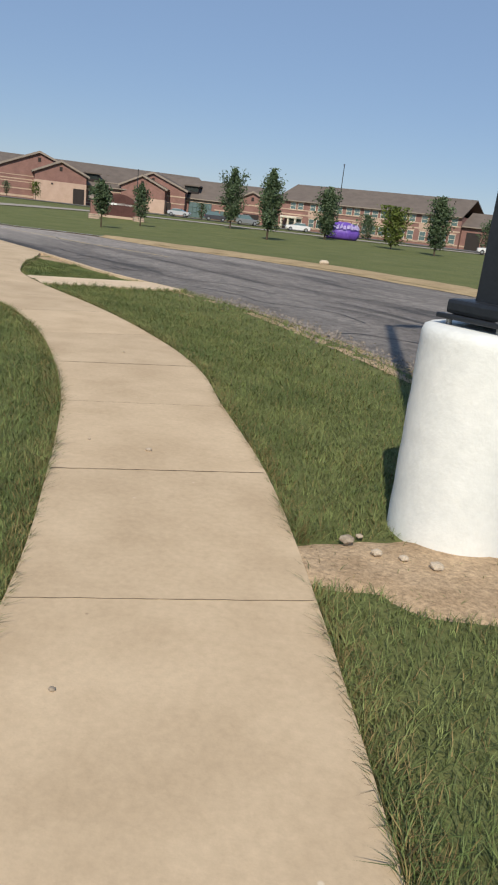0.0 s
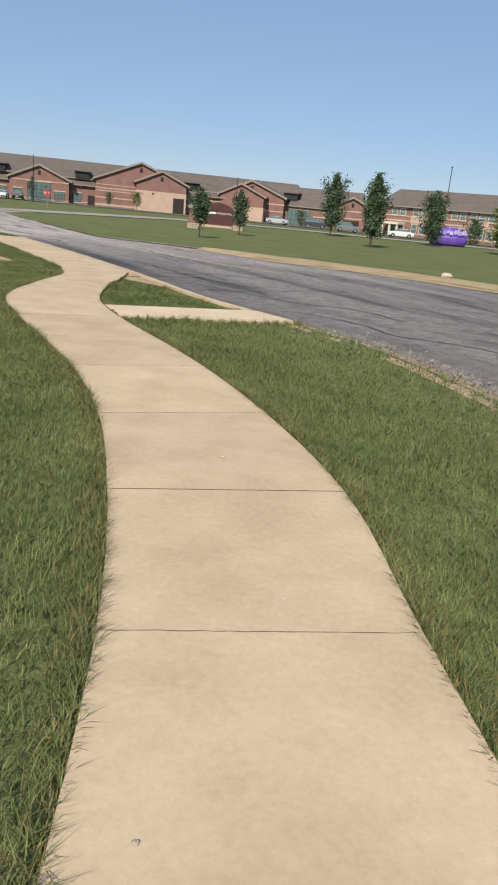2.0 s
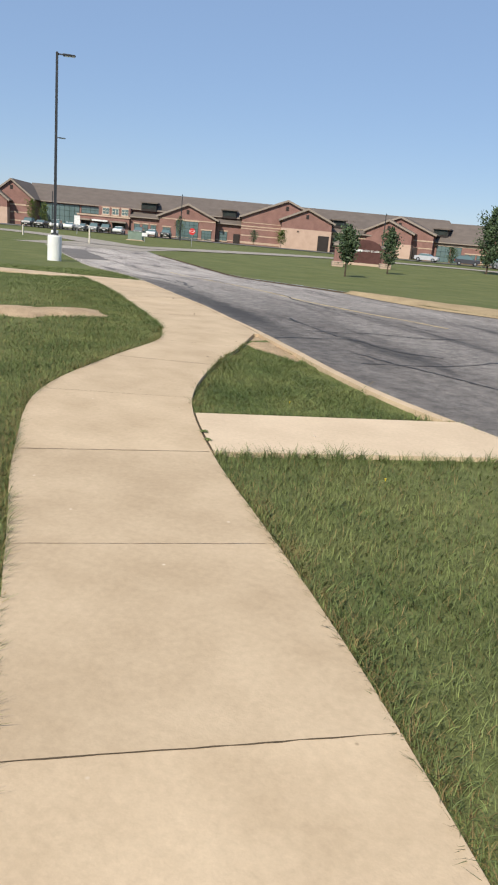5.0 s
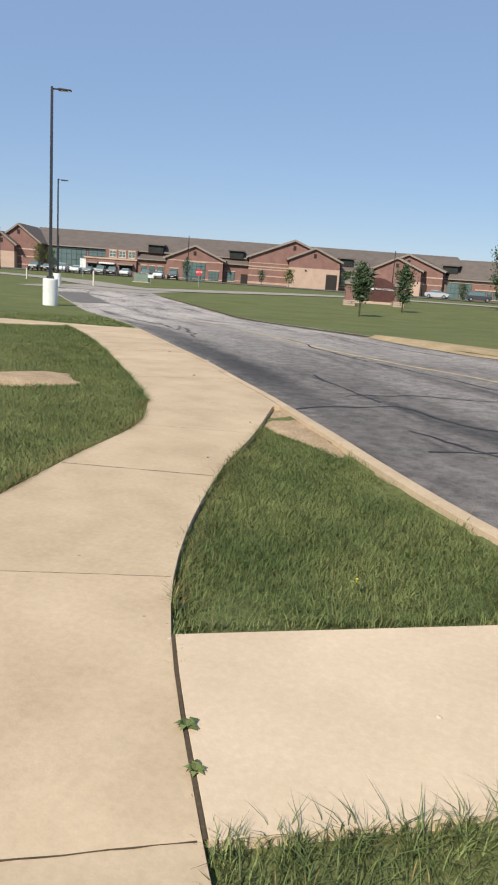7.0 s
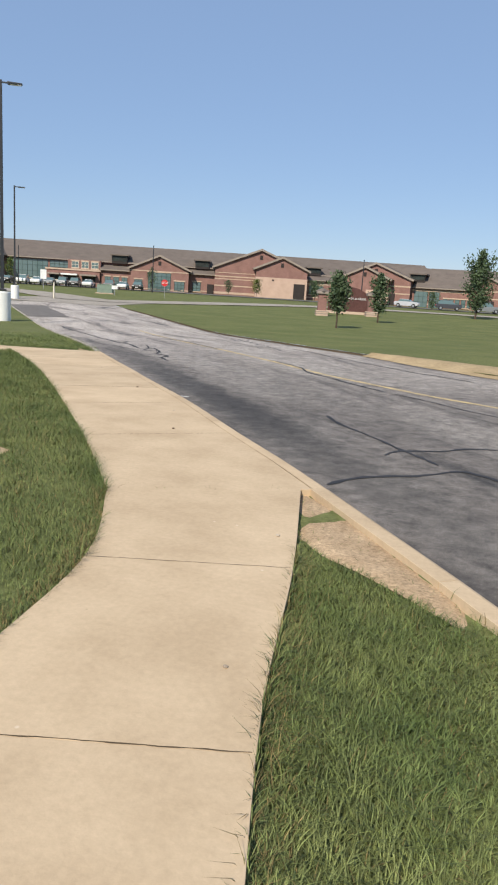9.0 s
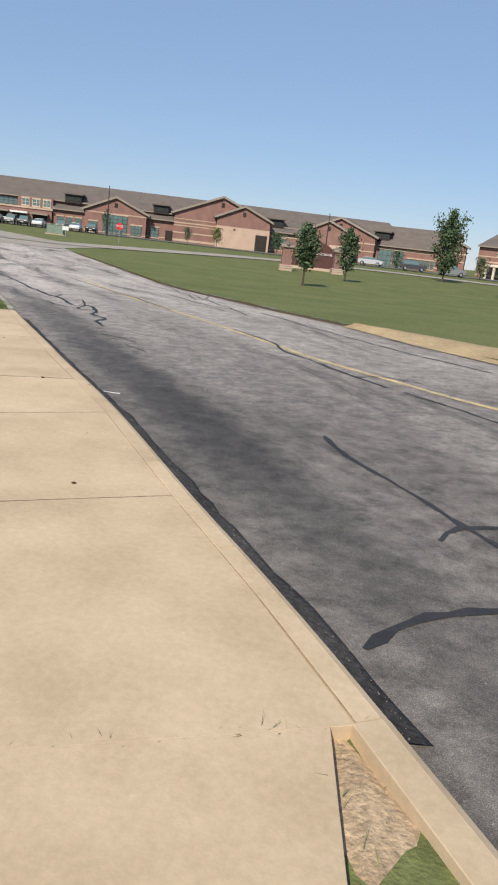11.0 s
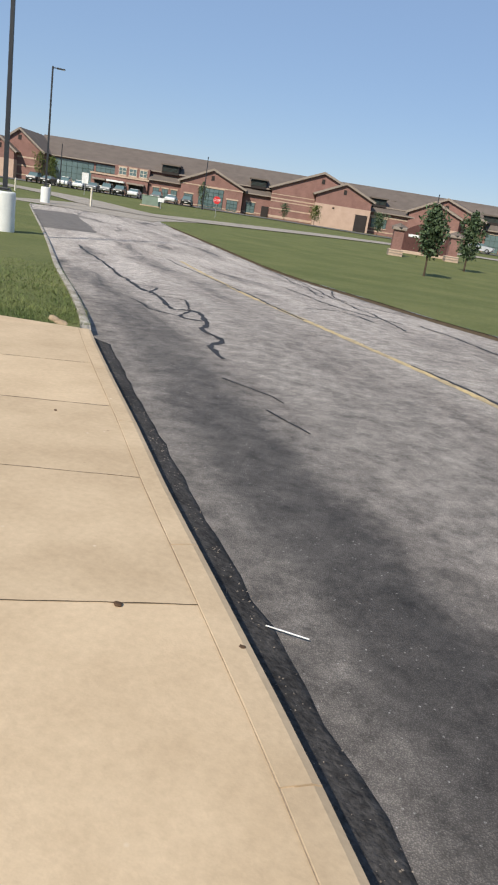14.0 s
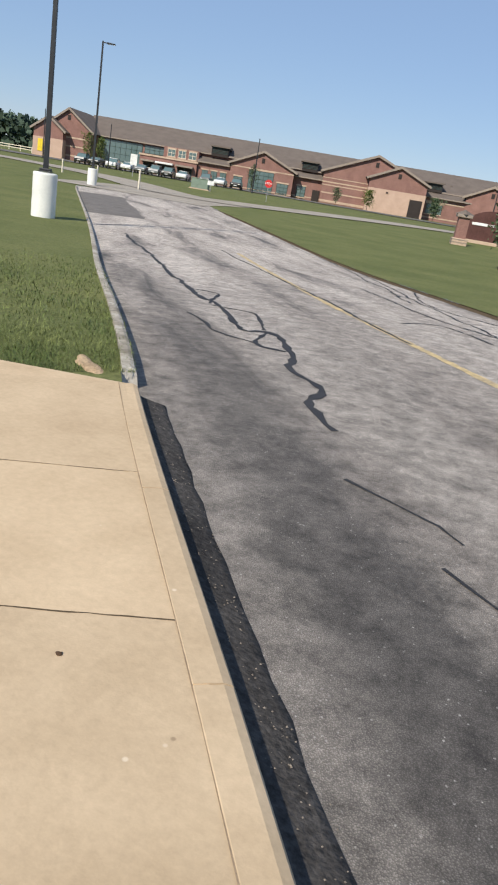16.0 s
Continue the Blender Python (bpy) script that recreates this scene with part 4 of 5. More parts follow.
# ---- purple inflatable ----
inf = thing("inflatable", pose(8.3, 116, float(rise(116))), "purple and white inflatable arch lying on the lawn", "inflatable")
bm = bmesh.new()
bmesh.ops.create_uvsphere(bm, u_segments=32, v_segments=16, radius=1.0)
for v in bm.verts:
    a = math.atan2(v.co.y, v.co.x)
    k = 1 + 0.05 * math.sin(9 * a)
    z = max(v.co.z, -0.55)
    v.co = Vector((v.co.x * 2.7 * k, v.co.y * 2.0 * k, (z + 0.55) * 1.65 * (1 + 0.04 * math.sin(7 * a))))
part("body", bm, M_PURPLE, inf, smooth=True)
bm = bmesh.new()
for i in range(12):
    a0 = math.pi * (1.08 + 0.84 * i / 12)
    a1 = math.pi * (1.08 + 0.84 * (i + 0.8) / 12)
    q = []
    for a, rr, zz in ((a0, 0.99, 1.55), (a1, 0.99, 1.5 + 0.25 * (i % 2)), (a1, 0.80, 2.1 + 0.2 * (i % 3)), (a0, 0.80, 2.05)):
        q.append(bm.verts.new((2.75 * rr * math.cos(a), 2.08 * rr * math.sin(a) - 0.12, zz)))
    bm.faces.new(q)
bmesh.ops.solidify(bm, geom=bm.faces[:], thickness=0.1)
part("trim_panel", bm, M_LILAC, inf, "white and lilac panels")
light_far = light_pole(7.6, 125, float(rise(125)), 90, "tall dark light pole in front of the school", height=11.6, base_h=0.7)

# ---- sign wall and brick pillars ----


def pillar(x, y, label):
    z = float(rise(y)) - 0.05
    t = thing("brick_pillar", pose(x, y, z, 0, 0, 20), label, "pillar", "sign pillars")
    part("plinth", box(-0.6, 0.6, -0.6, 0.6, 0, 0.55, bevel=0.03), M_BAND, t, "buff stone plinth")
    for k in range(2):
        part("plinth_course", box(-0.63, 0.63, -0.63, 0.63, 0.2 + 0.22 * k, 0.26 + 0.22 * k), M_FASCIA, t)
    part("shaft", box(-0.43, 0.43, -0.43, 0.43, 0.55, 2.15), M_BRICK, t)
    part("cap", box(-0.6, 0.6, -0.6, 0.6, 2.15, 2.4, bevel=0.05), M_FASCIA, t)
    bm = lathe([(0.8, 2.4), (0.02, 2.75)], 4)
    part("cap_roof", bm, M_ROOF, t)
    return t


pillar(-21.9, 83.6, "brick gate pillar with buff stone base and cap")
pillar(-18.1, 90.0, "brick gate pillar beside the school sign")


def letters(text, size, material, parent, m, label=""):
    cu = bpy.data.curves.new("text", "FONT")
    cu.body, cu.size, cu.align_x, cu.align_y, cu.extrude = text, size, "CENTER", "CENTER", 0.01
    tmp = bpy.data.objects.new("text", cu)
    scene.collection.objects.link(tmp)
    bpy.context.view_layer.update()
    me = bpy.data.meshes.new_from_object(tmp.evaluated_get(bpy.context.evaluated_depsgraph_get()))
    bpy.data.objects.remove(tmp)
    me.materials.clear()
    me.materials.append(material)
    ob = new("lettering", me)
    ob.parent = parent
    ob.matrix_basis = m
    return tagged(ob, label)


sg = thing("sign_wall", pose(-21.3, 93.2, float(rise(93.2)) - 0.05, 0, 0, 14), "dark brick school sign wall with white letters", "sign")
bm = bmesh.new()
n = 14
fr, ba = [], []
for i in range(n + 1):
    u = -2.35 + 4.7 * i / n
    h = 3.0 - 1.0 * (u / 2.35) ** 2
    fr.append((bm.verts.new((u, 0, 0)), bm.verts.new((u, 0, h))))
    ba.append((bm.verts.new((u, 0.5, 0)), bm.verts.new((u, 0.5, h))))
for i in range(n):
    bm.faces.new((fr[i][0], fr[i + 1][0], fr[i + 1][1], fr[i][1]))
    bm.faces.new((ba[i + 1][0], ba[i][0], ba[i][1], ba[i + 1][1]))
    bm.faces.new((fr[i][1], fr[i + 1][1], ba[i + 1][1], ba[i][1]))
bm.faces.new((fr[0][0], fr[0][1], ba[0][1], ba[0][0]))
bm.faces.new((fr[n][1], fr[n][0], ba[n][0], ba[n][1]))
M_SIGN = mat("dark_red_brick", (0.10, 0.05, 0.045), (0.08, 0.04, 0.035), scale=1, fine=9, rough=0.95, spec=0.15)
part("wall", bm, M_SIGN, sg)
part("name_bar", box(-1.75, -0.35, -0.06, -0.005, 1.62, 1.86, bevel=0.01), M_WHITE, sg, "white lettering of the school's name")
letters("HIGH SCHOOL", 0.32, M_WHITE, sg, pose(0.8, -0.03, 1.74, 90), "white letters")
part("sign_base", box(-2.7, 2.7, -0.3, 0.8, 0, 0.3, bevel=0.04), M_BAND, sg)

# ---- stop sign, posts, boxes ----
st = thing("stop_sign", pose(-48.8, 101.9, float(rise(101.9)), 0, 0, 22), "red octagonal stop sign on a steel post", "traffic sign")
part("post", box(-0.03, 0.03, 0.0, 0.04, 0, 2.5), M_STEEL, st)
bm = lathe([(0.47, 0), (0.47, 0.02)], 8)
bmesh.ops.rotate(bm, cent=(0, 0, 0), matrix=Matrix.Rotation(radians(22.5), 3, "Z"), verts=bm.verts[:])
bmesh.ops.rotate(bm, cent=(0, 0, 0), matrix=Matrix.Rotation(radians(90), 3, "X"), verts=bm.verts[:])
bmesh.ops.translate(bm, vec=(0, -0.01, 2.05), verts=bm.verts[:])
plate = part("sign_plate", bm, M_RED, st, "red octagonal plate")
bm = lathe([(0.43, 0), (0.455, 0.0), (0.455, 0.006), (0.43, 0.006)], 8)
bmesh.ops.rotate(bm, cent=(0, 0, 0), matrix=Matrix.Rotation(radians(22.5), 3, "Z"), verts=bm.verts[:])
letters("STOP", 0.36, M_WHITE, plate, pose(0, -0.045, 2.05, 90), "white letters")
bm.free()


def post(x, y, h, label, material=M_CREAM, w=0.07):
    t = thing("marker_post", pose(x, y, float(rise(y))), label, "post", "roadside marker posts")
    part("shaft", box(-w, w, -w, w, -0.1, h, bevel=0.03), material, t)
    part("cap", lathe([(w * 1.2, h), (w * 0.3, h + 0.12)], 12), material, t)


post(-49.0, 77.0, 1.55, "cream wooden marker post beside the drive")
post(-56.5, 80.5, 1.2, "cream marker post along the drive")
post(-63.5, 83.5, 1.2, "cream marker post on the far lawn")


def sign_board(x, y, h, w, bh, label, turn=30):
    t = thing("notice_sign", pose(x, y, float(rise(y)), 0, 0, turn), label, "sign")
    part("post", box(-0.04, 0.04, 0, 0.06, 0, h), M_STEEL, t)
    part("board", box(-w / 2, w / 2, -0.04, -0.003, h - bh, h, bevel=0.01), M_WHITE, t)


sign_board(-72, 107, 2.9, 0.9, 1.4, "white rectangular notice sign on a post")
sign_board(-56, 101, 1.3, 0.8, 0.5, "small white sign on a low post")

ub = thing("utility_box", pose(-60.5, 106, float(rise(106)), 0, 0, 20), "grey-green utility cabinet on the grass", "utility box")
part("body", box(-1.1, 1.1, -0.6, 0.6, 0.08, 1.25, bevel=0.04), M_GREENBOX, ub)
part("pad", box(-1.3, 1.3, -0.8, 0.8, -0.1, 0.08), M_BAND, ub)
part("lid", box(-1.15, 1.15, -0.65, 0.65, 1.253, 1.33, bevel=0.02), M_GREENBOX, ub)


def slim_pole(x, y, h, label):
    t = thing("flag_pole", pose(x, y, float(rise(y))), label, "pole", "slim poles by the school")
    part("shaft", lathe([(0.11, -0.1), (0.09, h * 0.5), (0.06, h)], 10), M_POLE, t)
    part("finial", lathe([(0.03, h), (0.1, h + 0.06), (0.1, h + 0.14), (0.02, h + 0.2)], 10), M_POLE, t)


slim_pole(-66, 131, 8.0, "slim dark pole in front of the entrance gable")
slim_pole(-101, 121, 7.5, "slim dark pole at the parking strip")
slim_pole(-92, 127, 6.8, "slim dark pole by the entrance")
slim_pole(-29.5, 139, 7.5, "slim dark pole behind the sign wall")

# ---- parked cars ----
CAR_PAINTS = {"white": (0.7, 0.7, 0.7), "black": (0.02, 0.02, 0.022), "grey": (0.18, 0.19, 0.2), "silver": (0.45, 0.46, 0.47), "blue": (0.03, 0.06, 0.16), "red": (0.25, 0.03, 0.03), "dark": (0.05, 0.05, 0.06)}
PAINTS = {k: paint("car_paint_" + k, c) for k, c in CAR_PAINTS.items()}
WHEEL = {}


def car(x, y, turn, colour, suv=False):
    z = float(rise(y)) + 0.07
    t = thing("car", pose(x, y, z, 0, 0, turn), f"{colour} {'sport utility car' if suv else 'sedan car'} parked by the school", "car", "parked cars")
    top = 1.72 if suv else 1.45
    prof = [(-2.2, 0.45), (-2.25, 0.75), (-2.15, 0.95 if not suv else 1.05), (-1.0, 1.05), (1.5 if not suv else 1.9, 1.05), (2.15, 0.98), (2.25, 0.7), (2.2, 0.4), (1.75, 0.28), (-1.75, 0.28)]
    bm = bmesh.new()
    rings = []
    for yy, k in ((-0.9, 0.96), (-0.8, 1.0), (0.8, 1.0), (0.9, 0.96)):
        rings.append([bm.verts.new((px * k, yy, 0.28 + (pz - 0.28) * (0.94 if abs(yy) > 0.85 else 1))) for px, pz in prof])
    m = len(prof)
    for a, b in zip(rings, rings[1:]):
        for i in range(m):
            bm.faces.new((a[i], a[(i + 1) % m], b[(i + 1) % m], b[i]))
    bm.faces.new(rings[0][::-1])
    bm.faces.new(rings[-1])
    body = part("body", bm, PAINTS[colour], t)
    bm = bmesh.new()
    back = 2.0 if suv else 1.5
    lo = [(-1.1, -0.82), (back, -0.82), (back, 0.82), (-1.1, 0.82)]
    hi = [(-0.35, -0.66), (back - 0.35, -0.66), (back - 0.35, 0.66), (-0.35, 0.66)]
    a = [bm.verts.new((px, py, 1.04)) for px, py in lo]
    b = [bm.verts.new((px, py, top - 0.05)) for px, py in hi]
    for i in range(4):
        bm.faces.new((a[i], a[(i + 1) % 4], b[(i + 1) % 4], b[i]))
    bm.faces.new(b)
    bm.faces.new(a[::-1])
    part("cabin_glass", bm, M_GLASS, t, "dark car glass")
    part("roof", box(-0.42, back - 0.3, -0.68, 0.68, top - 0.06, top, bevel=0.025), PAINTS[colour], t)
    for sx in (-1.4, 1.4):
        for sy in (-0.88, 0.88):
            w = lathe([(0.33, -0.1), (0.35, -0.06), (0.35, 0.06), (0.33, 0.1)], 18)
            bmesh.ops.rotate(w, cent=(0, 0, 0), matrix=Matrix.Rotation(radians(90), 3, "X"), verts=w.verts[:])
            bmesh.ops.translate(w, vec=(sx, sy, 0.34), verts=w.verts[:])
            tyre = part("wheel", w, M_TYRE, t)
            w = lathe([(0.2, -0.115), (0.2, 0.115)], 12)
            bmesh.ops.rotate(w, cent=(0, 0, 0), matrix=Matrix.Rotation(radians(90), 3, "X"), verts=w.verts[:])
            bmesh.ops.translate(w, vec=(sx, sy, 0.34), verts=w.verts[:])
            part("rim", w, M_RIM, tyre)
    for sy in (-0.62, 0.62):
        part("headlight", box(-2.24, -2.12, sy - 0.2, sy + 0.2, 0.68, 0.84, bevel=0.02), M_WHITE, t)
        part("tail_light", box(2.14, 2.25, sy - 0.18, sy + 0.18, 0.72, 0.9, bevel=0.02), M_RED, t)
    part("number_plate", box(-2.29, -2.25, -0.25, 0.25, 0.48, 0.6), M_WHITE, t)
    return t


# the row along the left wing: along the wing's front, heading at right angles to it
ROW = [(-52.5, "dark", True), (-50.0, "black", False), (-47.0, "white", True), (-44.3, "white", False), (-42.0, "grey", False), (-39.5, "grey", True), (-37.2, "black", True), (-34.6, "white", False), (-30.6, "dark", True), (-28.0, "white", False), (-25.2, "black", True)]
ca, sa = math.cos(radians(23)), math.sin(radians(23))
for k, (u, c, s) in enumerate(ROW):
    vv = -24.0
    car(-59.3 + u * ca - vv * sa, 170.4 + u * sa + vv * ca, 23 + 90 + random.uniform(-3, 3), c, s)
car(-22.8, 148, 175, "silver", False)
car(-8.5, 140, 190, "grey", True)
car(1.2, 133, 8, "white", False)
car(-15.2, 146, 190, "dark", True)
car(33.0, 122, -10, "white", False)

# small trees and shrubs against the school
tree(-104, 136, 5.5, 1.5, "thin young tree in front of the school wing", 21, leaf=M_LEAF2, leaves=900)
tree(-97, 131, 5.0, 1.3, "thin young tree at the parking strip", 22, leaf=M_LEAF2, leaves=800)
tree(-55, 156, 3.6, 1.3, "small tree in front of the buff gable", 23, leaf=M_LEAF2, leaves=1000, crown_low=0.25)
tree(-60.5, 154, 3.2, 1.0, "small thin shrub tree by the brick wall", 24, leaf=M_LEAF, leaves=600)
tree(-42.5, 156, 4.0, 1.4, "small tree by the tall doorway", 25, leaf=M_LEAF, leaves=1400)
tree(-71, 140, 4.5, 1.1, "thin sapling by the glazed entrance", 26, leaf=M_LEAF, leaves=700)
tree(-18.5, 150, 3.0, 1.2, "small shrub by the central wing", 27, leaf=M_LEAF, leaves=900, crown_low=0.1)
tree(14.0, 140, 4.2, 2.2, "dark green shrub against the far wing", 28, leaf=M_LEAF, leaves=1600, crown_low=0.05)
tree(33.5, 128, 5.5, 2.0, "green tree near the end of the school", 29, leaf=M_LEAF, leaves=1500, crown_low=0.1)
tree(-4.0, 142, 3.4, 1.5, "small green shrub near the porch", 30, leaf=M_LEAF, leaves=900, crown_low=0.1)


def woods(name, x0, x1, y0, y1, n, h, seed, label):
    """Far belt of trees: many leaf clumps with an uneven top."""
    rs = np.random.RandomState(seed)
    vs, fs = [], []
    for _ in range(n):
        u = rs.uniform()
        x, y = x0 + (x1 - x0) * u, y0 + (y1 - y0) * u
        x += rs.uniform(-6, 6)
        y += rs.uniform(-14, 14)
        top = h * (0.72 + 0.4 * noise.noise(Vector((x * 0.05, y * 0.05, 0))) + rs.uniform(-0.1, 0.12))
        z = top * (1 - rs.uniform(0, 1) ** 2)
        s = rs.uniform(0.8, 1.7)
        d1 = Vector(rs.normal(0, 1, 3)).normalized() * s
        d2 = d1.cross(Vector(rs.normal(0, 1, 3))).normalized() * s * 0.7
        c = Vector((x, y, z + DIP))
        k = len(vs)
        vs += [c - d1, c + d2, c + d1, c - d2]
        fs.append((k, k + 1, k + 2, k + 3))
    return tagged(mesh_ob(name, vs, fs, M_WOODS), label, "woods", kind="stuff")


woods("woods", -330, -204, 250, 240, 6500, 15, 3, "dark green belt of trees behind the school")
woods("woods_east", 75, 260, 190, 210, 5000, 11, 4, "distant dark green trees beyond the school")

# fence rail in front of the woods
fn = thing("fence", pose(-150, 152, float(rise(152))), "long low pale rail fence beyond the lawn", "fence")
for k in range(16):
    part("post", box(k * 3.4 - 0.08, k * 3.4 + 0.08, -0.08, 0.08, -0.1, 1.2), M_CREAM, fn)
for z in (0.45, 0.95):
    part("rail", box(0, 51, -0.12, -0.083, z, z + 0.16), M_CREAM, fn)

# ---- road details ----


def wiggle(points, step=0.12, amp=0.05, seed=0):
    line = spline(points, step)
    rs = np.random.RandomState(seed)
    off = np.cumsum(rs.normal(0, amp * 0.5, len(line)))
    off -= np.linspace(off[0], off[-1], len(line))
    return line + normals(line) * np.clip(off, -amp * 3, amp * 3)[:, None]


def road_strip(name, points, width, material, label, seed=0, amp=0.05, jitter=0.5, lift=0.005, child=True):
    v, f = ribbon(wiggle(points, seed=seed, amp=amp), width, road_z, lift, jitter, seed)
    ob = mesh_ob(name, v, f, material, road, label)
    if ob.data.polygons[0].normal.z < 0:
        ob.data.flip_normals()
    return ob


CRACKS = [
    ([(-24.0, 42.0), (-19.5, 37.2), (-15.3, 32.2), (-14.1, 30.9), (-12.9, 29.5), (-12.6, 29.7), (-12.05, 29.1), (-11.75, 28.5), (-11.6, 28.1), (-11.1, 27.6), (-11.0, 27.1), (-10.5, 26.6)], 0.085, 0.07),
    ([(-12.6, 29.7), (-12.35, 28.9), (-11.95, 28.85)], 0.06, 0.04),
    ([(-15.3, 32.2), (-14.7, 32.2), (-14.2, 31.0)], 0.055, 0.05),
    ([(-13.9, 29.9), (-13.3, 29.4), (-12.95, 29.1), (-12.3, 28.9)], 0.045, 0.06),
    ([(-14.1, 30.9), (-13.4, 30.9), (-12.7, 29.8)], 0.045, 0.06),
    ([(-10.1, 25.75), (-9.65, 25.6), (-9.45, 25.5), (-9.28, 25.37)], 0.024, 0.04),
    ([(-9.31, 25.03), (-9.02, 24.84), (-8.77, 24.67)], 0.02, 0.03),
    ([(-5.53, 21.68), (-5.2, 21.15), (-4.85, 20.75), (-4.36, 20.15), (-3.75, 19.4)], 0.05, 0.03),
    ([(-4.6, 18.05), (-4.34, 18.5), (-3.91, 18.8), (-3.58, 19.2), (-3.3, 19.15), (-2.4, 18.4), (-1.6, 18.3)], 0.06, 0.04),
    ([(-4.34, 19.57), (-4.22, 19.89), (-3.79, 20.14), (-3.42, 20.55), (-2.4, 20.8), (-1.5, 21.6)], 0.045, 0.04),
    ([(-8.8, 28.7), (-7.7, 27.5), (-7.2, 26.65), (-6.6, 26.1), (-6.15, 25.6), (-5.3, 24.8)], 0.05, 0.04),
    ([(-5.05, 24.65), (-4.27, 24.0), (-3.75, 23.5), (-3.3, 23.15), (-2.2, 22.2)], 0.045, 0.04),
    ([(-5.75, 25.3), (-5.45, 25.6), (-4.9, 25.6)], 0.035, 0.03),
    ([(-26.0, 43.2), (-26.2, 45.4), (-26.4, 47.5)], 0.06, 0.04),
    ([(-14.4, 38.4), (-12.1, 35.1), (-11.1, 34.2), (-10.0, 33.6)], 0.06, 0.07),
    ([(-11.9, 33.2), (-11.4, 33.9), (-10.4, 32.9)], 0.05, 0.06),
    ([(-20.6, 42.6), (-17.6, 39.0), (-15.2, 36.0), (-13.4, 33.9), (-11.2, 31.2)], 0.055, 0.05),
    ([(-3.0, 17.6), (-1.6, 16.6), (-0.4, 15.9), (0.8, 15.9), (1.8, 14.8)], 0.05, 0.06),
    ([(-0.2, 14.4), (0.9, 13.6), (1.6, 12.6), (2.9, 12.2), (3.6, 11.0)], 0.05, 0.07),
    ([(3.2, 14.6), (4.2, 13.2), (4.8, 12.0), (6.0, 11.2)], 0.05, 0.05),
    ([(2.9, 9.2), (3.4, 9.5), (4.4, 9.1), (4.9, 8.3)], 0.05, 0.04),
    ([(-36.0, 54.8), (-32.4, 52.9), (-29.1, 53.3), (-24.9, 55.7)], 0.07, 0.05),
    ([(-30.6, 47.4), (-30.2, 48.5), (-29.5, 48.8)], 0.12, 0.06),
    ([(-9.7, 33.9), (-8.0, 31.5), (-6.2, 29.5), (-3.9, 27.9)], 0.05, 0.08),
    ([(-16.6, 44.4), (-13.1, 38.2), (-10.5, 33.8), (-9.7, 32.4)], 0.05, 0.08),
    ([(-14.1, 41.8), (-12.5, 37.4), (-10.4, 35.7)], 0.05, 0.08),
    ([(-24.9, 54.8), (-21.2, 49.6), (-18.5, 46.7), (-14.9, 41.0), (-12.8, 37.1)], 0.05, 0.1),
    ([(-21.3, 49.8), (-19.3, 48.8), (-17.8, 45.6), (-15.4, 43.5)], 0.04, 0.1),
    ([(-22.7, 47.2), (-20.8, 47.4), (-18.7, 46.9)], 0.04, 0.08),
    ([(-16.7, 40.8), (-15.4, 41.5), (-13.9, 41.7)], 0.04, 0.08),
    ([(-2.6, 16.6), (-1.4, 17.4), (-0.6, 18.8), (0.4, 19.6)], 0.04, 0.06),
]
for k, (pts, w, amp) in enumerate(CRACKS):
    road_strip("crack_seam", pts, w, M_TAR, "black sealed crack", seed=40 + k, amp=amp * 0.5, jitter=0.55)
road_strip("centre_line", [(-2.2, 23.4), (-3.3, 24.2), (-4.4, 24.8), (-5.6, 25.65), (-6.9, 26.65), (-8.6, 28.4), (-10.2, 30.1), (-13.0, 33.3), (-15.5, 36.6), (-20.0, 42.6)], 0.13, M_YELLOW, "worn yellow centre line", seed=90, amp=0.002, jitter=0.25, lift=0.0035)
# darker resurfaced patch by the road's end
M_PATCH = mat("patch_asphalt", (0.19, 0.172, 0.155), (0.13, 0.118, 0.108), scale=2, fine=40, rough=0.9, spec=0.2)
road_strip("asphalt_patch", [(-29.2, 47.9), (-32.5, 51.8), (-36.5, 56.4), (-40.6, 61.2)], 3.0, M_PATCH, "darker resurfaced asphalt patch", seed=91, amp=0.02, jitter=0.06, lift=0.004)
# tar joint along the kerb
M_TARJ = mat("old_tar", (0.035, 0.032, 0.03), (0.075, 0.068, 0.062), scale=2.2, fine=30, fine_amt=0.5, bump=0.5, rough=0.9, spec=0.15)
kerb_line = kerb_between((-4.4, 17.35), (-11.8, 25.9), 0.2)
kn = normals(kerb_line)
wob = (smooth_noise(kerb_line[:, 0], kerb_line[:, 1], 1.6, 0.03) + smooth_noise(kerb_line[:, 0] + 9, kerb_line[:, 1], 6.0, 0.05))
rows = [np.column_stack([kerb_line + kn * (d + wob * d * 3)[:, None], np.full(len(kerb_line), z) + smooth_noise(kerb_line[:, 0] + d, kerb_line[:, 1], 5.0, 0.004)]) for d, z in ((-0.02, -0.075), (0.03, -0.1), (0.09, -0.12), (0.16, -0.14), (0.2, -0.152), (0.21, -0.18))]
ob = grid_mesh("tar_joint", rows, M_TARJ, road, label="black tar joint along the kerb")
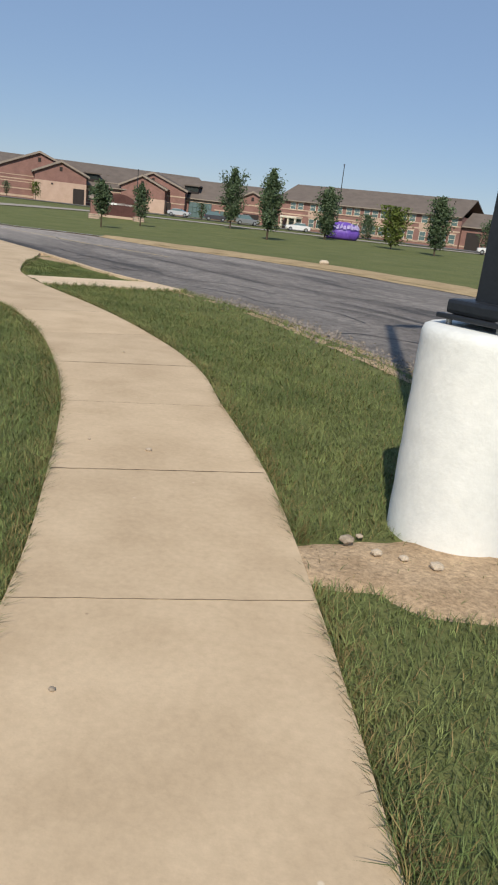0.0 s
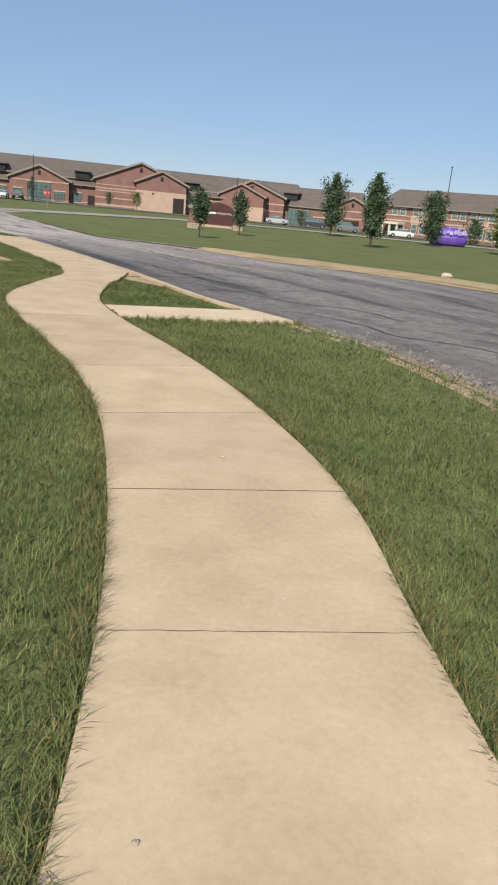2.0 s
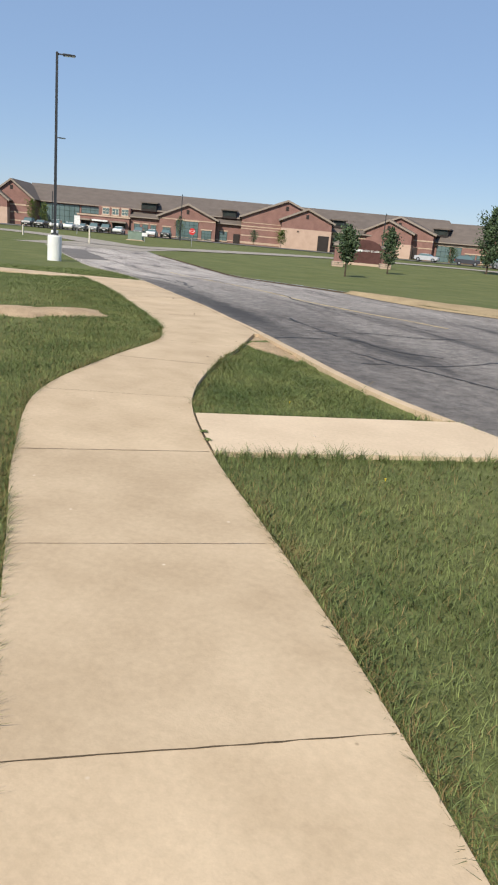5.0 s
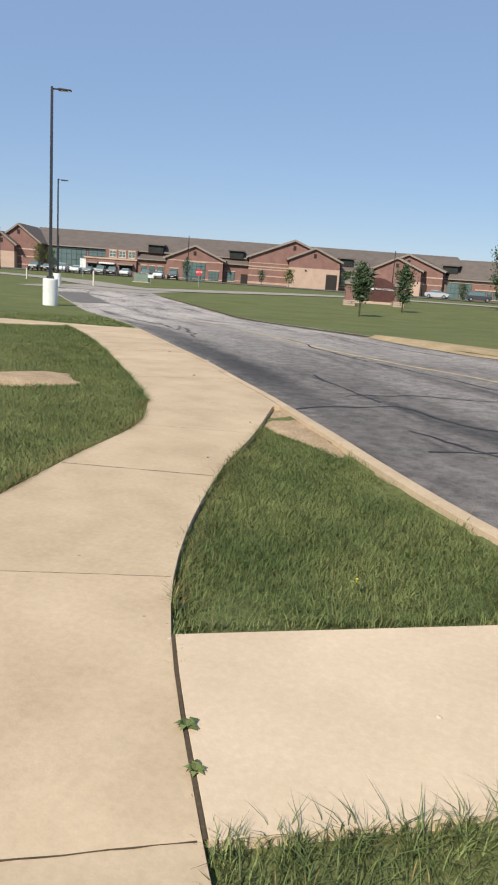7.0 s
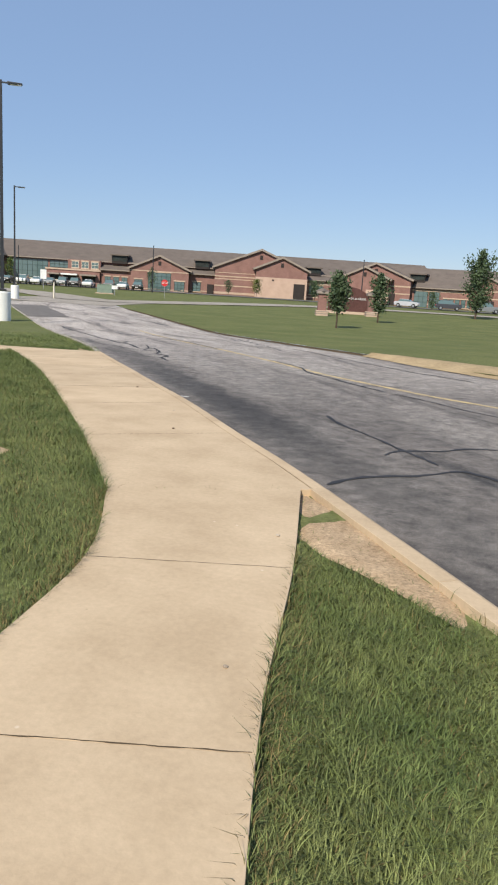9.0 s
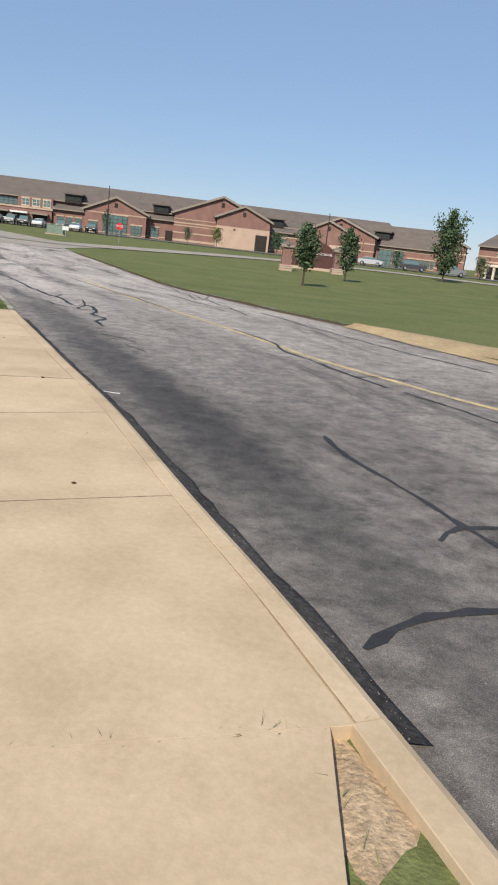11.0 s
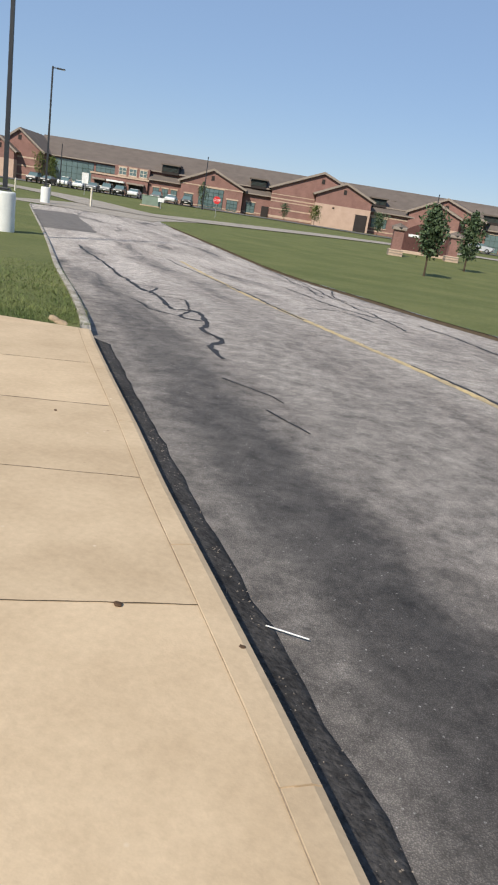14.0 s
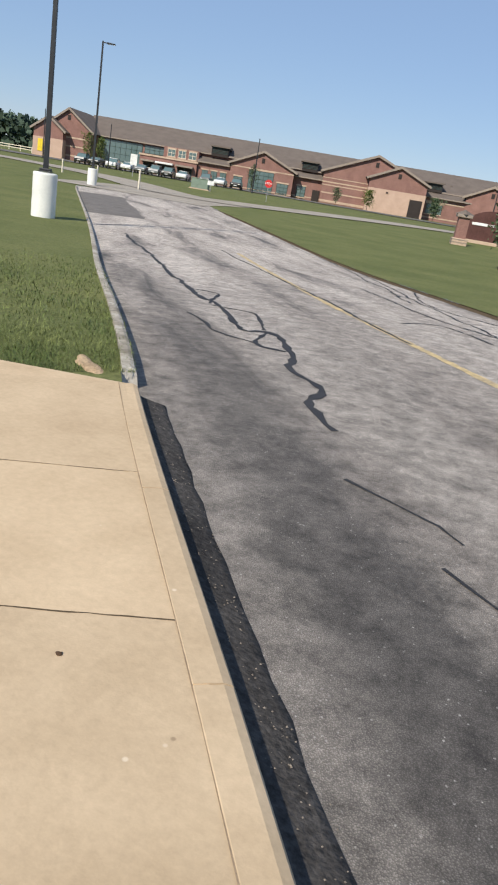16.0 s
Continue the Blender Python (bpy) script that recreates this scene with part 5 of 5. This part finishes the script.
# sandy shoulder on the far side
M_SAND = mat("sandy_shoulder", (0.42, 0.32, 0.19), (0.32, 0.24, 0.14), scale=1.2, fine=14, fine_amt=0.2, bump=0.4, bump_scale=20, rough=1.0, spec=0.05)
fl = FL[(FL[:, 1] > 18.5) & (FL[:, 1] < 33.0)]
fall = dip(fl[:, 0], fl[:, 1])
nn = normals(fl)
prof = ((-0.25, -0.085), (0.15, -0.03), (0.9, 0.03), (1.9, 0.03), (2.4, -0.03))
taper = np.clip(np.minimum(np.arange(len(fl)), np.arange(len(fl))[::-1]) / 10, 0.08, 1)
rows = [np.column_stack([fl + nn * (d * (taper if d > 0 else np.ones(len(fl))))[:, None], fall + z + smooth_noise(fl[:, 0] + d, fl[:, 1], 1.3, 0.015)]) for d, z in prof]
tagged(grid_mesh("shoulder", rows, M_SAND), "sandy bare shoulder along the far road edge", "road shoulder", kind="structure")
# broken gravel along the near road edge
ge = even(KERB[(KERB[:, 1] > 2) & (KERB[:, 1] < 12.2)], 70)
rs = np.random.RandomState(8)
vs, fs = [], []
for _ in range(2600):
    i = rs.randint(0, len(ge))
    p = ge[i] + rs.normal(0, 0.22, 2) + np.array([0.05, 0.0])
    s = rs.uniform(0.008, 0.028)
    k = len(vs)
    z = -0.085 if rs.uniform() < 0.6 else -0.03
    vs += [(p[0] - s, p[1], z), (p[0], p[1] - s, z), (p[0] + s, p[1] + s * 0.4, z), (p[0], p[1] + s, z), (p[0], p[1], z + s * 1.1)]
    fs += [(k, k + 1, k + 4), (k + 1, k + 2, k + 4), (k + 2, k + 3, k + 4), (k + 3, k, k + 4)]
for _ in range(1500):
    i = rs.randint(0, len(kerb_line))
    p = kerb_line[i] + kn[i] * (0.03 + abs(rs.normal(0, 0.12))) + np.array([-kn[i][1], kn[i][0]]) * rs.uniform(-0.15, 0.15)
    s = rs.uniform(0.0015, 0.005)
    k = len(vs)
    z = -0.095 - 0.25 * min(0.25, np.linalg.norm(p - kerb_line[i]))
    vs += [(p[0] - s, p[1], z), (p[0], p[1] - s, z), (p[0] + s, p[1] + s * 0.4, z), (p[0], p[1] + s, z), (p[0], p[1], z + s * 1.1)]
    fs += [(k, k + 1, k + 4), (k + 1, k + 2, k + 4), (k + 2, k + 3, k + 4), (k + 3, k, k + 4)]
tagged(mesh_ob("gravel", vs, fs, M_GRAVEL), "loose gravel and grit along the road edges", "gravel", kind="stuff")
# bed under the broken edge
ge2 = even(KERB[(KERB[:, 1] > -14) & (KERB[:, 1] < 12.6)], 90)
n2 = normals(ge2)
rows = [np.column_stack([ge2 + n2 * d, np.full(len(ge2), z) + smooth_noise(ge2[:, 0] * 2 + d, ge2[:, 1] * 2, 1.5, 0.012)]) for d, z in ((-0.42, -0.03), (-0.2, -0.035), (0.0, -0.065), (0.25, -0.092), (0.42, -0.12))]
tagged(grid_mesh("verge_soil", rows, M_DIRT), "eroded stony soil along the road edge", "bare soil", kind="structure")


def pebble(x, y, z, r, material, label, name="pebble", flat=0.6):
    bm = bmesh.new()
    bmesh.ops.create_icosphere(bm, subdivisions=2, radius=r)
    for v in bm.verts:
        k = 1 + 0.3 * noise.noise(v.co * (2.0 / r) + Vector((x, y, 0)))
        v.co = Vector((v.co.x * k, v.co.y * k * 0.8, v.co.z * flat * k + r * flat * 0.7))
    ob = part(name, bm, material, None, label)
    ob.location = (x, y, z)
    return tagged(ob, category=name, group="small bits on the paving")


for x, y, r in ((1.66, -0.33, 0.012), (1.46, 2.13, 0.02), (1.05, 2.2, 0.011), (0.55, 5.22, 0.015), (-1.72, 11.42, 0.014), (-4.43, 16.04, 0.014), (-4.11, 14.36, 0.012), (-7.07, 19.9, 0.012)):
    pebble(x, y, 0.0, r, M_STONE, "small pale pebble lying on the concrete")
for x, y, r in ((2.68, 1.12, 0.04), (2.82, 1.02, 0.03), (2.95, 1.0, 0.025), (3.1, 0.95, 0.035), (2.75, 1.2, 0.02)):
    pebble(x, y, -0.005, r, M_STONE, "pale stone on the bare soil by the pole", "stone")
M_DEAD = mat("dead_leaf", (0.09, 0.05, 0.025), (0.05, 0.028, 0.015), scale=30, rough=0.9)
for x, y, r in ((-8.43, 21.43, 0.02), (-7.92, 21.47, 0.014), (-6.56, 18.85, 0.016), (-10.15, 23.22, 0.012)):
    pebble(x, y, 0.0, r, M_DEAD, "curled brown dead leaf on the concrete", "dead_leaf", 0.4)
pebble(3.3, 28.84, 0.0, 0.22, M_STONE, "pale stone at the far road edge", "stone", 0.5)
sk = lathe([(0.0032, 0), (0.0032, 0.19)], 6)
bmesh.ops.rotate(sk, cent=(0, 0, 0), matrix=Matrix.Rotation(radians(90), 3, "X"), verts=sk.verts[:])
ob = part("straw", sk, M_WHITE, None, "thin white drinking straw lying on the asphalt")
ob.matrix_world = pose(-7.97, 21.86, -0.128, 0, 0, 95)
tagged(ob, category="litter")

# ---- grass ----
WALK_POLY = np.vstack([WL, WR[::-1]])
WIDE_POLY = np.vstack([VL, kerb_between((-4.4, 17.35), (-12.0, 26.15), 0.3)[::-1] + np.array([0.05, 0.03])])
SIDE_POLY = np.vstack([SL, SR[::-1]])
kl = kerb_between((-0.85, 13.05), (-4.42, 17.37), 0.3)
KERB_POLY = np.vstack([kl, (kl - normals(kl) * 0.18)[::-1]])
ROAD_POLY = np.vstack([KERB[::2], (FAR + normals(FAR) * 0.2)[::-2]])


def blades(name, n, box_xy, h, w, seed, material, keep=None, label="", edges=(), reach=0.1):
    rs = np.random.RandomState(seed)
    x0, x1, y0, y1 = box_xy
    x, y = rs.uniform(x0, x1, n), rs.uniform(y0, y1, n)
    if len(edges):
        fine = [even(e, len(e) * 4) for e in edges]
        pts, nrm = np.vstack(fine), np.vstack([normals(e) for e in fine])
        i = rs.randint(0, len(pts), n)
        p = pts[i] + nrm[i] * rs.normal(0, reach * 0.6, n)[:, None] + rs.normal(0, 0.03, (n, 2))
        x, y = p[:, 0], p[:, 1]
    ok = ~inside(x, y, WALK_POLY) & ~inside(x, y, WIDE_POLY) & ~inside(x, y, SIDE_POLY) & ~inside(x, y, ROAD_POLY) & ~inside(x, y, RAMP)
    for k, d in enumerate(DIRT):
        ok &= ~inside(x, y, d) | (rs.uniform(0, 1, n) < 0.03)
    ok &= ~inside(x, y, KERB_POLY)
    if keep is not None:
        ok &= keep(x, y, rs)
    # nothing inside the pole base, sparse at the road edge
    ok &= np.hypot(x - 3.24, y - 1.5) > 0.33
    x, y = x[ok], y[ok]
    n = len(x)
    clump = (np.sin(x * 3.1 + 1.7 * np.sin(y * 2.3)) + np.sin(y * 3.7 + 1.9 * np.sin(x * 1.9)) + np.sin((x + y) * 7.3)) / 3
    hh = h * rs.uniform(0.45, 1.2, n) * (1 + 0.4 * clump)
    a = rs.uniform(0, 2 * np.pi, n)
    lean = rs.uniform(0.3, 1.9, n) * hh
    dx, dy = np.cos(a), np.sin(a)
    b = a + np.pi / 2 + rs.uniform(-0.5, 0.5, n)
    wx, wy = np.cos(b) * w * rs.uniform(0.6, 1.3, n), np.sin(b) * w * rs.uniform(0.6, 1.3, n)
    z = -0.03 + dip(x, y) - 0.05 * inside(x, y, TRIANGLE)
    v = np.empty((n, 5, 3))
    v[:, 0] = np.column_stack([x - wx, y - wy, z])
    v[:, 1] = np.column_stack([x + wx, y + wy, z])
    v[:, 2] = np.column_stack([x + dx * lean * 0.35 + wx * 0.8, y + dy * lean * 0.35 + wy * 0.8, z + hh * 0.62])
    v[:, 3] = np.column_stack([x + dx * lean * 0.35 - wx * 0.8, y + dy * lean * 0.35 - wy * 0.8, z + hh * 0.62])
    v[:, 4] = np.column_stack([x + dx * lean, y + dy * lean, z + hh])
    me = bpy.data.meshes.new(name)
    me.vertices.add(5 * n)
    me.vertices.foreach_set("co", v.ravel())
    base = 5 * np.arange(n)[:, None]
    loops = np.concatenate([base + [0, 1, 2, 3], base + [3, 2, 4]], axis=1).astype(np.int32)
    me.loops.add(7 * n)
    me.loops.foreach_set("vertex_index", loops.ravel())
    me.polygons.add(2 * n)
    starts = np.column_stack([7 * np.arange(n), 7 * np.arange(n) + 4]).astype(np.int32)
    me.polygons.foreach_set("loop_start", starts.ravel())
    me.materials.append(material)
    me.update(calc_edges=True)
    me.validate()
    return tagged(new(name, me), label, "grass", kind="stuff")


WALK_MID = np.vstack([(WL + WR) / 2, (VL + VR) / 2])


def near(limit, fade):
    """Denser beside the sidewalk."""
    def keep(x, y, rs):
        d = np.full(len(x), 1e9)
        for p in WALK_MID[::5]:
            d = np.minimum(d, np.hypot(x - p[0], y - p[1]))
        return rs.uniform(0, 1, len(x)) < np.clip((limit - d) / fade, 0, 1)
    return keep


BLADES = "green mown grass blades beside the sidewalk"


def away(limit, fade, least):
    outer = near(limit, fade)
    inner = near(least, 0.8)

    def keep(x, y, rs):
        return outer(x, y, rs) & ~inner(x, y, rs)
    return keep


blades("grass", 2600000, (-15, 5.5, -2, 29), 0.046, 0.0019, 11, M_BLADE, near(2.9, 1.3), BLADES)
blades("grass_wide", 700000, (-22, 8, -4, 38), 0.042, 0.004, 12, M_BLADE, away(10.0, 5.0, 2.9), BLADES)
EDGES = [WL, WR[:65], WR[71:86], VL]
blades("grass_edge", 60000, (-11, 4, -3, 26), 0.066, 0.0019, 13, M_BLADE, None, "longer grass leaning over the sidewalk edge", EDGES, 0.08)
blades("grass_triangle", 150000, (-4.6, -1.0, 11.5, 17.3), 0.055, 0.0021, 19, M_BLADE, lambda x, y, rs: inside(x, y, TRIANGLE), "green uncut grass in the triangle by the kerb")
blades("grass_ramp", 1300, (-3, 1, 10, 13), 0.085, 0.0022, 17, M_BLADE, None, "tall uncut grass in front of the crossing slab", [np.array([(-2.15, 10.5), (-1.5, 10.93), (-0.75, 11.38), (0.1, 12.0)])], 0.08)
blades("dry_grass", 40000, (-11, 4, -3, 26), 0.06, 0.0017, 14, M_STRAW, None, "dry straw-coloured grass at the sidewalk edge", EDGES[:3], 0.1)
blades("dry_grass_lawn", 190000, (-11, 7, -3, 27), 0.05, 0.0018, 15, M_STRAW, near(4.0, 2.0), "scattered dry blades in the lawn")


# weeds in the open joint, dandelions in the triangle


def weed(x, y, s, seed, label="small green weed growing in the joint", petals=None):
    rs = np.random.RandomState(seed)
    t = thing("weed", pose(x, y, 0.0), label, "weed", "weeds")
    vs, fs = [], []
    for k in range(9):
        a = k * 2.4 + rs.uniform(-0.3, 0.3)
        l = s * rs.uniform(0.6, 1.1)
        d, q = np.array([math.cos(a), math.sin(a)]), np.array([-math.sin(a), math.cos(a)])
        i = len(vs)
        for f, w, z in ((0.0, 0.05, 0.0), (0.5, 0.28, 0.5), (1.0, 0.02, 0.35)):
            for sg_ in (-1, 1):
                p = d * l * f + q * l * w * sg_
                vs.append((p[0], p[1], z * s * rs.uniform(0.7, 1.0)))
        fs += [(i, i + 1, i + 3, i + 2), (i + 2, i + 3, i + 5, i + 4)]
    mesh_ob("leaf", vs, fs, M_BLADE, t)
    if petals:
        b = lathe([(0.002, 0), (0.002, s * 0.7), (s * 0.2, s * 0.75), (s * 0.22, s * 0.82), (0.004, s * 0.86)], 12)
        part("flower", b, petals, t)


weed(-2.5, 10.93, 0.05, 1)
weed(-2.37, 10.74, 0.045, 2)
weed(-2.3, 12.45, 0.035, 3, "yellow dandelion in the grass", M_YSIGN)
weed(-0.95, 10.6, 0.035, 4, "yellow dandelion in the grass near the ramp", M_YSIGN)
